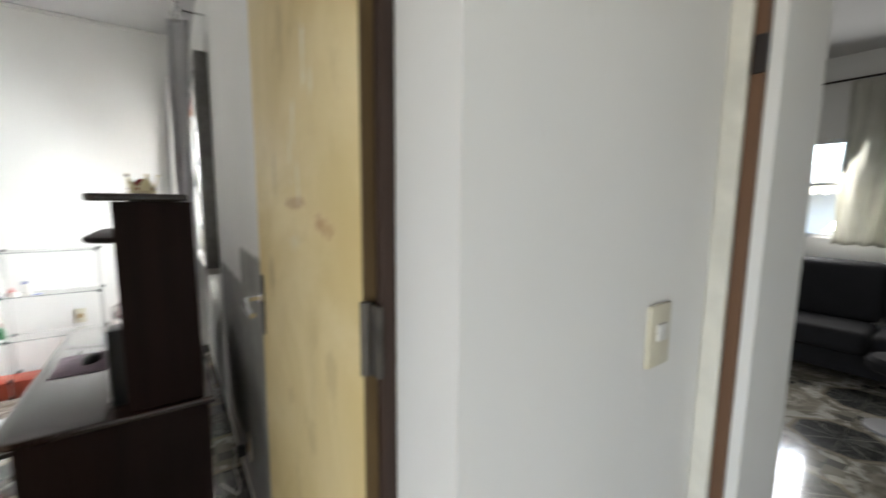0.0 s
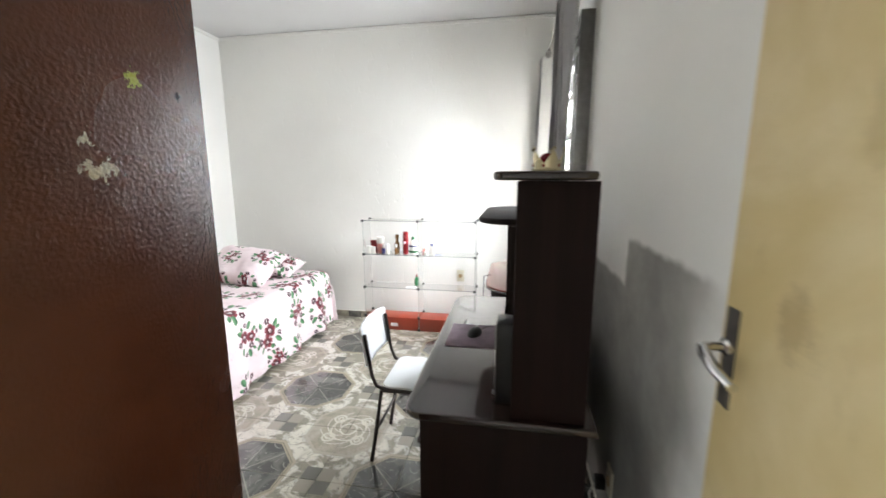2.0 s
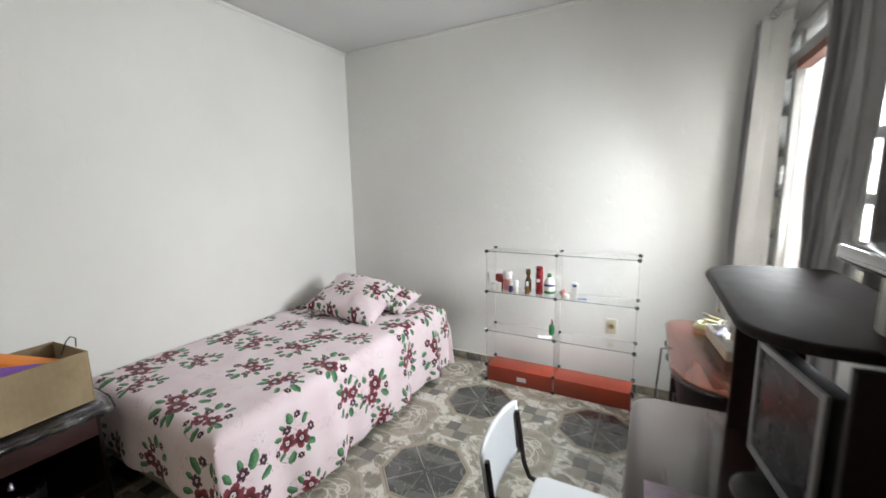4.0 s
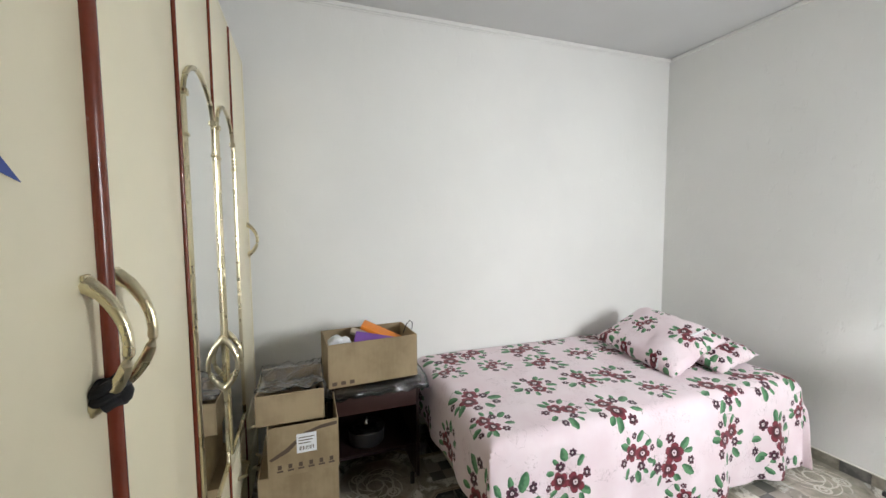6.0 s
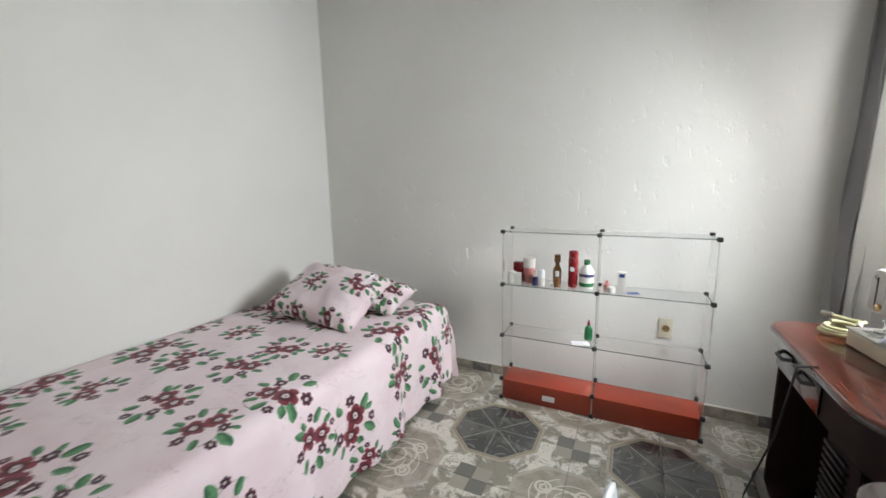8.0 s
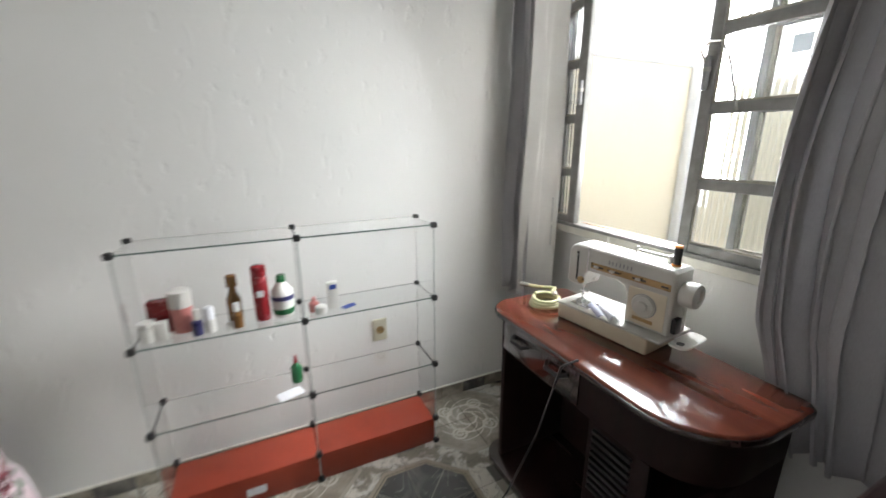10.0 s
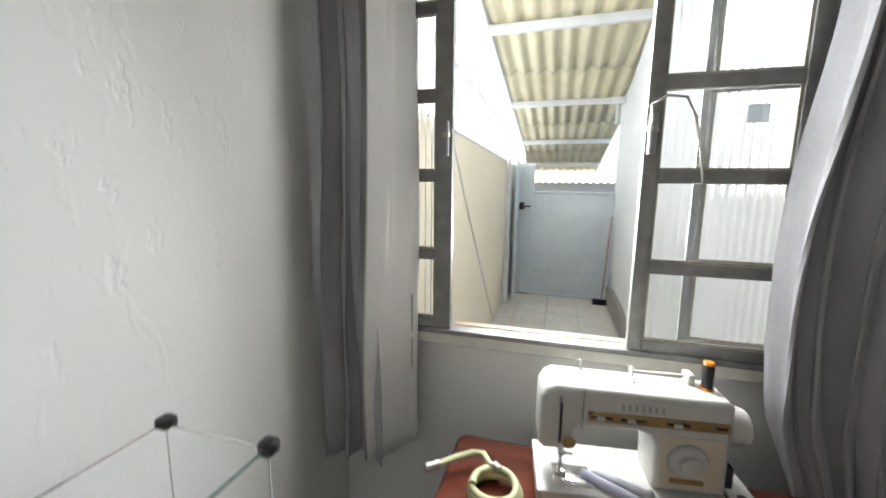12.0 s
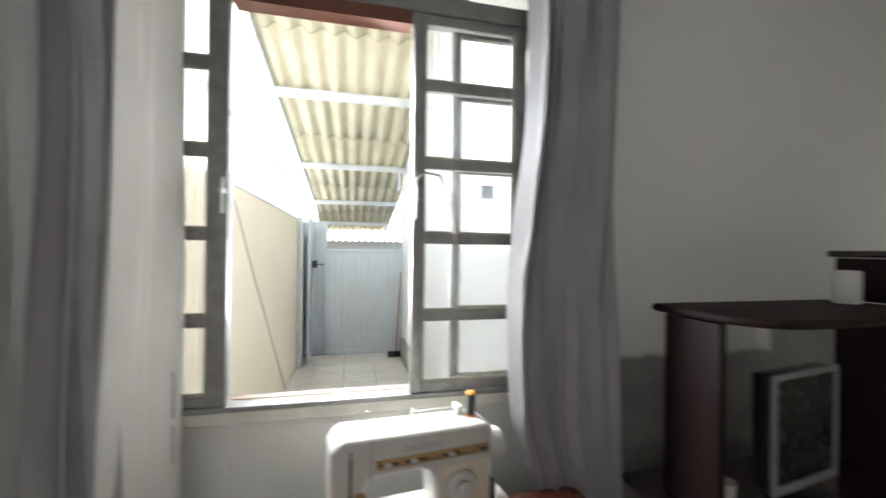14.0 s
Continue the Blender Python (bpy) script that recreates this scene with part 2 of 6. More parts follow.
def yellow_door():
    m = Mat("yellowed_paint", rough=0.42)
    v = m.coord("World")
    x, y, z = m.xyz(v)
    wob = m.noise(v, 14, 6, 0.7)
    col = m.mix(m.noise(v, 2.2, 5, 0.6, distort=0.8).step(0.35, 0.7), (0.64, 0.50, 0.235), (0.76, 0.63, 0.36))
    col = m.mix(m.noise(v, 5, 6, 0.7, (1, 1, 0.5)).step(0.56, 0.78) * 0.65, col, (0.40, 0.29, 0.12))
    def blot(cy, cz, ry, rz, fill, c, soft=0.5):
        nonlocal col
        a, b = (y - cy) / ry, (z - cz) / rz
        d = (a * a + b * b).sqrt() + (wob - 0.5) * 4.5
        col = m.mix((1.25 - d).step(0.0, soft * 2.0) * (fill * 1.1), col, c)
    blot(0.85, 1.465, 0.05, 0.02, 0.55, (0.36, 0.13, 0.05))
    blot(1.01, 1.50, 0.07, 0.012, 0.5, (0.36, 0.16, 0.07))
    blot(1.03, 1.42, 0.04, 0.02, 0.5, (0.66, 0.60, 0.44))
    blot(1.25, 1.30, 0.03, 0.05, 0.4, (0.30, 0.2, 0.09))
    blot(1.00, 1.66, 0.012, 0.06, 0.8, (0.74, 0.70, 0.56))
    blot(1.03, 1.64, 0.012, 0.07, 0.7, (0.74, 0.70, 0.56))
    blot(0.98, 1.56, 0.010, 0.05, 0.7, (0.74, 0.70, 0.56))
    blot(0.92, 1.76, 0.010, 0.07, 0.8, (0.80, 0.76, 0.62))
    blot(0.88, 1.70, 0.012, 0.03, 0.6, (0.78, 0.74, 0.60))
    blot(0.80, 1.20, 0.03, 0.06, 0.35, (0.42, 0.31, 0.13))
    blot(0.95, 1.02, 0.05, 0.05, 0.35, (0.42, 0.31, 0.13))
    blot(1.18, 1.55, 0.02, 0.07, 0.35, (0.44, 0.33, 0.15))
    blot(1.10, 1.05, 0.04, 0.03, 0.4, (0.40, 0.28, 0.12))
    arc = ((y - 0.97) / 0.09) * ((y - 0.97) / 0.09) + ((z - 1.63) / 0.20) * ((z - 1.63) / 0.20)
    col = m.mix(((arc.sqrt() - 1.0 + (wob - 0.5) * 0.2).abs()).lt(0.035) * 0.12, col, (0.42, 0.33, 0.16))
    m.set("Base Color", col)
    m.set("Roughness", wob * 0.25 + 0.45)
    m.bump(m.noise(v, 30, 3) * 0.5 + m.noise(v, 6, 2, 0.5, (1, 1, 0.4)), 0.25, 0.003)
    return m.m


M_BROWN = brown_gloss()
M_YELLOW = yellow_door()
M_CREAM = plain("cream_laminate", (0.79, 0.73, 0.54), 0.35, vary=0.05, scale=8, bump=0.02)
M_STRIP = plain("red_brown_strip", (0.17, 0.035, 0.018), 0.22, vary=0.25, scale=20, bump=0.12)
M_GOLD = plain("brushed_gold", (0.70, 0.63, 0.43), 0.28, 1.0, 0.05, 9, 0.0)
M_MIRROR = Mat("mirror_silver", (0.88, 0.90, 0.90), 0.02, 1.0).m
M_BLACK = plain("black_plastic", (0.016, 0.016, 0.018), 0.35, vary=0.3)
M_RUBBER = plain("black_cloth_tie", (0.012, 0.012, 0.014), 0.9, vary=0.4, scale=90, bump=0.4)
M_REDBOX = plain("red_laminate", (0.33, 0.048, 0.023), 0.35, vary=0.18, scale=12)
M_WHITE = plain("white_plastic", (0.69, 0.68, 0.64), 0.3, vary=0.06, scale=14)
M_ENAMEL = plain("machine_enamel", (0.57, 0.56, 0.52), 0.3, vary=0.06, scale=14)
M_AGED = plain("aged_ivory_plastic", (0.66, 0.58, 0.44), 0.35, vary=0.1, scale=10)
M_BRONZE = plain("bronze_trim", (0.42, 0.28, 0.13), 0.3, 0.6, 0.2)
M_CHROME = plain("chrome", (0.75, 0.75, 0.75), 0.15, 1.0, 0.1)
M_STEEL = plain("worn_steel", (0.50, 0.48, 0.44), 0.4, 1.0, 0.3, 40, 0.1)
M_DARKMETAL = plain("dark_painted_metal", (0.03, 0.022, 0.02), 0.4, 0.2, 0.3, 40)
M_PAINTSPLASH = plain("paint_splashed_hinge", (0.11, 0.10, 0.088), 0.5, 0.4, 0.5, 25, 0.2)
M_CHAIR = plain("white_laminate", (0.72, 0.75, 0.78), 0.3, vary=0.05, scale=6)
M_BEDBASE = plain("beige_fabric", (0.50, 0.45, 0.38), 0.9, vary=0.15, scale=120, bump=0.3)
M_CREAMSW = plain("cream_plastic", (0.64, 0.605, 0.48), 0.35, vary=0.05)
M_CHIPPED = plain("chipped_white_paint", (0.74, 0.72, 0.64), 0.5, vary=0.2, scale=14, bump=0.3)
M_GREEN = plain("green_plastic", (0.02, 0.14, 0.05), 0.25)
M_REDCAN = plain("red_can", (0.25, 0.015, 0.02), 0.25)
M_AMBER = plain("amber_glass", (0.19, 0.09, 0.03), 0.15)
M_PINK = plain("pink_plastic", (0.62, 0.24, 0.22), 0.3)
M_NAVY = plain("navy_plastic", (0.03, 0.03, 0.11), 0.3)
M_BLUE = plain("blue_print", (0.03, 0.07, 0.30), 0.4)
M_PAPER = plain("white_paper", (0.80, 0.81, 0.84), 0.8, vary=0.05)
M_LILAC = plain("lilac_paper", (0.62, 0.63, 0.78), 0.8, vary=0.08)
M_HOSE = plain("pale_green_hose", (0.50, 0.50, 0.28), 0.45, vary=0.15, scale=60)
M_ORANGE = plain("orange_cardboard", (0.80, 0.24, 0.02), 0.5)
M_PURPLE = plain("purple_packaging", (0.22, 0.09, 0.42), 0.4)
M_GREY = plain("grey_plastic", (0.30, 0.30, 0.31), 0.4)
M_SILVER = plain("silver_plastic", (0.50, 0.50, 0.50), 0.35, 0.2)
M_SCREEN = plain("dark_screen", (0.01, 0.01, 0.012), 0.25, bump=0)
M_PADPRINT = plain("lilac_mouse_pad", (0.30, 0.22, 0.28), 0.7, vary=0.4, scale=18)
M_SOFA = plain("black_sofa_fabric", (0.012, 0.012, 0.016), 0.85, vary=0.4, scale=50, bump=0.4)
M_GATE = plain("blue_grey_gate_paint", (0.66, 0.71, 0.73), 0.45, vary=0.1, scale=5)
M_BEAM = plain("white_beam_paint", (0.72, 0.73, 0.73), 0.5, vary=0.1, scale=9)
M_WIN = plain("grey_window_paint", (0.30, 0.295, 0.28), 0.4, 0.1, 0.3, 22, 0.15)
M_PUTTY = plain("yellowed_putty", (0.50, 0.47, 0.38), 0.7, vary=0.35, scale=40, bump=0.4)
M_WINRED = plain("red_oxide_edge", (0.20, 0.075, 0.045), 0.6, vary=0.3)
M_PRINT = plain("dark_print", (0.09, 0.06, 0.04), 0.7)
M_LINERED = plain("dark_red_interior", (0.035, 0.012, 0.01), 0.5)


def cardboard():
    m = Mat("brown_cardboard", rough=0.85)
    v = m.coord()
    n = m.noise(v, 5, 5)
    f = m.noise(v, 60, 2, 0.5, (1, 1, 0.1))
    m.set("Base Color", m.mix((n * 0.88 + f * 0.12).step(0.35, 0.65), (0.25, 0.185, 0.105), (0.36, 0.275, 0.165)))
    m.bump(f * 0.4 + n, 0.25, 0.003)
    return m.m


M_CARD = cardboard()


def glass(name, tint=(0.96, 0.985, 0.975), rough=0.0, ribs=0.0):
    m = Mat(name, tint, rough, 0.0, IOR=1.45)
    m.b.inputs["Transmission Weight"].default_value = 1.0
    if ribs:
        v = m.coord("World")
        x, y, z = m.xyz(v)
        m.bump((y * (6.2832 / ribs)).sin() + m.noise(v, 30, 2) * 0.3, 0.7, 0.003)
    return m.m


M_GLASS = glass("clear_glass", (0.985, 0.994, 0.99))
M_EDGE = plain("green_glass_edge", (0.13, 0.19, 0.17), 0.2, bump=0)
M_EDGEPALE = plain("pale_glass_edge", (0.46, 0.50, 0.48), 0.2, bump=0)
M_RIBBED = glass("ribbed_glass", (0.95, 0.965, 0.965), 0.04, 0.020)
M_PLASTIC = glass("crumpled_plastic_film", (0.95, 0.94, 0.95), 0.18)


def fabric(name, dark, light, rough=0.6, sheen=0.3, folds=0.15, thinness=0.3):
    m = Mat(name, light, rough)
    v = m.coord()
    n = m.noise(v, 3.5, 4)
    w = m.noise(v, 260, 1, 0.5, (1, 1, 0.3))
    m.set("Base Color", m.mix((n * 0.75 + w * 0.25).step(0.3, 0.7), dark, light))
    m.b.inputs["Sheen Weight"].default_value = sheen
    m.bump(w * 0.4 + m.noise(v, 18, 3), folds, 0.003)
    thin = m.t.nodes.new("ShaderNodeBsdfTranslucent")
    thin.inputs[0].default_value = (*light, 1)
    both = m.t.nodes.new("ShaderNodeMixShader")
    both.inputs[0].default_value = thinness
    m.t.links.new(m.b.outputs[0], both.inputs[1])
    m.t.links.new(thin.outputs[0], both.inputs[2])
    m.t.links.new(both.outputs[0], m.t.nodes["Material Output"].inputs[0])
    return m.m


M_CURTAIN = fabric("silver_grey_satin", (0.42, 0.41, 0.42), (0.54, 0.535, 0.55), 0.68, 0.15, 0.4)
M_LINING = fabric("cream_curtain_lining", (0.78, 0.77, 0.74), (0.88, 0.87, 0.84), 0.7, 0.2, 0.15, 0.25)
M_SHEER = fabric("off_white_curtain", (0.58, 0.57, 0.50), (0.70, 0.69, 0.62), 0.8)


def floral(name="floral_cotton"):
    """Pink cotton printed with bunches of wine-red flowers and green leaves, laid out in the cloth's own metres."""
    m = Mat(name, rough=0.85)
    t = m.t
    uv = m.coord("UV")
    warp = t.nodes.new("ShaderNodeTexNoise")
    warp.inputs["Scale"].default_value = 30
    t.links.new(uv, warp.inputs["Vector"])
    vm = t.nodes.new("ShaderNodeVectorMath")
    vm.operation = "MULTIPLY_ADD"
    t.links.new(warp.outputs["Color"], vm.inputs[0])
    vm.inputs[1].default_value = (0.016, 0.016, 0)
    t.links.new(uv, vm.inputs[2])
    vo = t.nodes.new("ShaderNodeTexVoronoi")
    vo.voronoi_dimensions = "2D"
    vo.inputs["Scale"].default_value = 3.0
    vo.inputs["Randomness"].default_value = 0.5
    t.links.new(vm.outputs[0], vo.inputs["Vector"])
    px, py, _ = m.xyz(vm.outputs[0])
    cx, cy, _ = m.xyz(vo.outputs["Position"])
    dx, dy = px - cx, py - cy
    r1, r2, _ = m.xyz(vo.outputs["Color"])
    a = r1 * 6.2832
    ca, sa = a.cos(), a.sin()
    k = r2 * 0.5 + 0.78
    x, y = (dx * ca + dy * sa) / k, (dy * ca - dx * sa) / k
    n = m.noise(uv, 70, 3)
    col = m.mix(m.noise(uv, 5, 3).step(0.3, 0.7), (0.77, 0.63, 0.67), (0.82, 0.71, 0.745))
    # thin grey sprigs
    sp = m.noise(uv, 24, 2, 0.5, (1, 1, 1), 1.6)
    sprig = (sp - 0.5).abs().lt(0.010) * m.noise(uv, 5.5, 1).gt(0.54)
    col = m.mix(sprig * 0.6, col, (0.36, 0.26, 0.28))
    # curling stems
    for ox, oy, rad in ((-0.02, -0.05, 0.085), (0.05, 0.03, 0.075)):
        u, w = x - ox, y - oy
        ring = (((u * u + w * w).sqrt() - rad + (n - 0.5) * 0.010).abs()).lt(0.0016) * (w - u * 0.6).gt(-0.03)
        col = m.mix(ring * 0.8, col, (0.16, 0.17, 0.12))
    for ox, oy, ang, ln in ((0.108, 0.028, 0.5, 0.035), (-0.118, 0.012, 2.9, 0.038), (0.072, -0.088, -1.0, 0.034), (0.098, -0.060, -0.3, 0.025),
                            (-0.078, -0.078, 3.8, 0.030), (-0.040, 0.098, 1.9, 0.026), (0.066, 0.082, 1.0, 0.027), (-0.090, 0.062, 2.3, 0.022)):
        u, w = (x - ox) * math.cos(ang) + (y - oy) * math.sin(ang), (y - oy) * math.cos(ang) - (x - ox) * math.sin(ang)
        e = ((u / ln) * (u / ln) + (w / (ln * 0.56)) * (w / (ln * 0.56)) + (n - 0.5) * 0.5).lt(1.0)
        col = m.mix(e, col, m.mix((w / ln + n).step(0.25, 0.75), (0.035, 0.13, 0.055), (0.11, 0.27, 0.13)))
    for ox, oy, rad, petals, c in ((-0.062, 0.036, 0.027, 3.0, (0.095, 0.014, 0.042)), (-0.120, -0.036, 0.022, 3.0, (0.075, 0.012, 0.040)),
                                   (0.118, -0.016, 0.020, 3.0, (0.09, 0.012, 0.036)), (-0.010, -0.104, 0.027, 3.0, (0.10, 0.012, 0.032)),
                                   (0.030, 0.110, 0.019, 2.5, (0.13, 0.02, 0.05)), (0.010, 0.044, 0.047, 2.5, (0.25, 0.022, 0.042)),
                                   (0.026, -0.036, 0.050, 2.5, (0.22, 0.018, 0.038))):
        u, w = x - ox, y - oy
        rr = (u * u + w * w).sqrt()
        pet = (((w.atan2(u) * petals + r2 * 6 + n * 0.8).cos().abs()).sqrt() * 0.42 + 0.60) * rad
        shade = m.mix((rr / rad + (n - 0.5) * 0.5).step(0.30, 0.90), tuple(k * 0.22 for k in c), tuple(min(1, k * 1.0 + 0.010) for k in c))
        shade = m.mix(((pet - rr) / rad).lt(0.09) * 0.6, shade, tuple(k * 0.35 for k in c))
        shade = m.mix(((rr + (n - 0.5) * rad * 0.35) / rad).lt(0.27), shade, (0.66, 0.56, 0.58))
        shade = m.mix(rr.lt(rad * 0.09), shade, (0.03, 0.012, 0.016))
        col = m.mix(rr.lt(pet), col, shade)
    m.set("Base Color", col)
    m.b.inputs["Sheen Weight"].default_value = 0.15
    m.bump(m.noise(uv, 300, 1) * 0.3 + m.noise(uv, 9, 3), 0.25, 0.004)
    return m.m


M_FLORAL = floral()


def roof_material():
    m = Mat("cream_fibre_cement", rough=0.7)
    v = m.coord("World")
    n = m.noise(v, 1.2, 5)
    f = m.noise(v, 9, 4, 0.6, (0.3, 1, 1))
    m.set("Base Color", m.mix((n * 0.5 + f * 0.5).step(0.35, 0.65), (0.58, 0.525, 0.36), (0.70, 0.65, 0.47)))
    m.bump(f, 0.2, 0.004)
    return m.m


M_ROOF = roof_material()


def translucent_sheet():
    m = Mat("translucent_white_sheet", (0.85, 0.86, 0.86), 0.5)
    tr = m.t.nodes.new("ShaderNodeBsdfTranslucent")
    tr.inputs[0].default_value = (0.68, 0.71, 0.73, 1)
    mx = m.t.nodes.new("ShaderNodeMixShader")
    mx.inputs[0].default_value = 0.85
    out = m.t.nodes["Material Output"]
    m.t.links.new(m.b.outputs[0], mx.inputs[1])
    m.t.links.new(tr.outputs[0], mx.inputs[2])
    m.t.links.new(mx.outputs[0], out.inputs[0])
    return m.m


M_SHEET = translucent_sheet()


def yard_tile():
    m = Mat("pale_yard_tile", rough=0.35)
    v = m.coord("World")
    n = m.noise(v, 7, 5, 0.6, distort=1.0)
    r = rnd(m)
    a = m.mix(n.step(0.42, 0.6), (0.82, 0.785, 0.73), (0.72, 0.68, 0.62))
    m.set("Base Color", m.mix(r * 0.4, a, (0.72, 0.66, 0.58)))
    return m.m


M_YARD = yard_tile()
# Dark colour for the unseen ground, chosen to cut bounced sunlight
M_DARKGROUND = wall_paint("dark_ground", (0.06, 0.06, 0.058), 0.9, 0.2, 0.5)
M_CONC = wall_paint("stained_concrete", (0.40, 0.36, 0.32), 0.9, 0.6, 0.5)


# ---------------------------------------------------------------- mesh helpers
def box(*spec, r=0.0, seg=2, bm=None):
    """Boxes (x0, y0, z0, x1, y1, z1), each with its edges rounded by r."""
    bm = bm or bmesh.new()
    for x0, y0, z0, x1, y1, z1 in spec:
        m = Matrix.Translation(((x0 + x1) / 2, (y0 + y1) / 2, (z0 + z1) / 2)) @ Matrix.Diagonal((x1 - x0, y1 - y0, z1 - z0, 1))
        vs = bmesh.ops.create_cube(bm, size=1, matrix=m)["verts"]
        if r:
            es = list({e for v in vs for e in v.link_edges})
            bmesh.ops.bevel(bm, geom=es, offset=r, segments=seg, affect="EDGES", profile=0.5)
    return bm


def rod(a, b, r, r2=None, seg=16, bm=None):
    bm = bm or bmesh.new()
    a, b = Vector(a), Vector(b)
    m = Matrix.Translation((a + b) / 2) @ (b - a).to_track_quat("Z", "Y").to_matrix().to_4x4()
    bmesh.ops.create_cone(bm, cap_ends=True, segments=seg, radius1=r, radius2=r if r2 is None else r2, depth=(b - a).length, matrix=m)
    return bm


def lathe(profile, seg=24, at=(0, 0, 0), bm=None):
    """A turned body from (radius, height) pairs."""
    bm = bm or bmesh.new()
    rings = []
    for rad, z in profile:
        rings.append([bm.verts.new((at[0] + max(rad, 1e-4) * math.cos(2 * math.pi * i / seg), at[1] + max(rad, 1e-4) * math.sin(2 * math.pi * i / seg), at[2] + z)) for i in range(seg)])
    for lo, hi in zip(rings, rings[1:]):
        for i in range(seg):
            bm.faces.new((lo[i], lo[(i + 1) % seg], hi[(i + 1) % seg], hi[i]))
    bm.faces.new(list(reversed(rings[0])))
    bm.faces.new(rings[-1])
    return bm


def tube(points, r, seg=10, bm=None, closed=False):
    """A round bar swept along points; r may be a list."""
    bm = bm or bmesh.new()
    pts = [Vector(p) for p in points]
    n = len(pts)
    rr = r if isinstance(r, (list, tuple)) else [r] * n
    rings, up = [], Vector((0.13, 0.27, 0.95)).normalized()
    for i, p in enumerate(pts):
        a, b = pts[i - 1 if (i or closed) else 0], pts[(i + 1) % n if closed else min(i + 1, n - 1)]
        d = (b - a).normalized()
        s = d.cross(up)
        s = s.normalized() if s.length > 1e-3 else d.orthogonal().normalized()
        w = s.cross(d)
        rings.append([bm.verts.new(p + (s * math.cos(q) + w * math.sin(q)) * rr[i]) for q in (2 * math.pi * k / seg for k in range(seg))])
    for i in range(n if closed else n - 1):
        lo, hi = rings[i], rings[(i + 1) % n]
        for k in range(seg):
            bm.faces.new((lo[k], lo[(k + 1) % seg], hi[(k + 1) % seg], hi[k]))
    if not closed:
        bm.faces.new(list(reversed(rings[0])))
        bm.faces.new(rings[-1])
    return bm


def slab(outline, z0, z1, r=0.004, seg=2, bm=None):
    """A flat board of the given outline with rounded upper and lower rims."""
    bm = bm or bmesh.new()
    lo = [bm.verts.new((x, y, z0)) for x, y in outline]
    hi = [bm.verts.new((x, y, z1)) for x, y in outline]
    n = len(outline)
    f = [bm.faces.new(list(reversed(lo))), bm.faces.new(hi)]
    for i in range(n):
        bm.faces.new((lo[i], lo[(i + 1) % n], hi[(i + 1) % n], hi[i]))
    bmesh.ops.recalc_face_normals(bm, faces=bm.faces)
    if r:
        bmesh.ops.bevel(bm, geom=[e for q in f for e in q.edges], offset=r, segments=seg, affect="EDGES", profile=0.5)
    return bm


def rounded(x0, y0, x1, y1, radii, seg=8):
    """Outline of a rectangle; radii for the corners (x0,y0), (x1,y0), (x1,y1), (x0,y1)."""
    out = []
    for (cx, cy, sx, sy, a0), rad in zip(((x0, y0, 1, 1, 180), (x1, y0, -1, 1, 270), (x1, y1, -1, -1, 0), (x0, y1, 1, -1, 90)), radii):
        if rad <= 0:
            out.append((cx, cy))
            continue
        for k in range(seg + 1):
            q = radians(a0 + 90 * k / seg)
            out.append((cx + sx * rad + rad * math.cos(q), cy + sy * rad + rad * math.sin(q)))
    return out


def sheet(nu, nv, f, uv=None, bm=None):
    """A grid surface f(u, v), u and v from 0 to 1, with the cloth's own metres as uv."""
    bm = bm or bmesh.new()
    g = [[bm.verts.new(f(i / nu, j / nv)) for j in range(nv + 1)] for i in range(nu + 1)]
    lay = bm.loops.layers.uv.verify() if uv else None
    for i in range(nu):
        for j in range(nv):
            q = bm.faces.new((g[i][j], g[i + 1][j], g[i + 1][j + 1], g[i][j + 1]))
            q.smooth = True
            if uv:
                for loop, (a, b) in zip(q.loops, ((i, j), (i + 1, j), (i + 1, j + 1), (i, j + 1))):
                    loop[lay].uv = uv(a / nu, b / nv)
    return bm


def mesh(name, bm, material, smooth=False):
    me = bpy.data.meshes.new(name)
    if smooth:
        for f in bm.faces:
            f.smooth = True
    bm.to_mesh(me)
    bm.free()
    me.materials.append(material)
    if smooth:
        me.set_sharp_from_angle(angle=radians(40))
    return me


def part(name, bm, material, parent, label="", smooth=True):
    ob = new(name, mesh(name, bm, material, smooth))
    ob.parent = parent
    return tagged(ob, label)


def thing(name, label, category, at=None, group=""):
    ob = new(name)
    ob.empty_display_size = 0.05
    if at is not None:
        ob.matrix_basis = at
    return tagged(ob, label, category, group)


def single(name, bm, material, label, category, at=None, group="", smooth=True):
    ob = new(name, mesh(name, bm, material, smooth))
    if at is not None:
        ob.matrix_basis = at
    return tagged(ob, label, category, group)


def structure(name, bm, material, label, category="", smooth=False):
    return tagged(new(name, mesh(name, bm, material, smooth)), label, category or name.split("_")[0], kind="structure")


def letters(text, size, material, parent, m, name="lettering"):
    cu = bpy.data.curves.new(name, "FONT")
    cu.body, cu.size, cu.extrude, cu.align_x, cu.align_y = text, size, 0.0004, "CENTER", "CENTER"
    cu.materials.append(material)
    ob = new(name, cu)
    ob.parent = parent
    ob.matrix_basis = m
    return ob


# ---------------------------------------------------------------- large structure
WX, EX, NY, SY, CZ = -3.065, 0.420, 4.60, 0.66, 2.95      # inner faces of the bedroom
WY0, WY1, WZ0, WZ1 = 3.13, 4.575, 1.05, 2.42                 # window opening

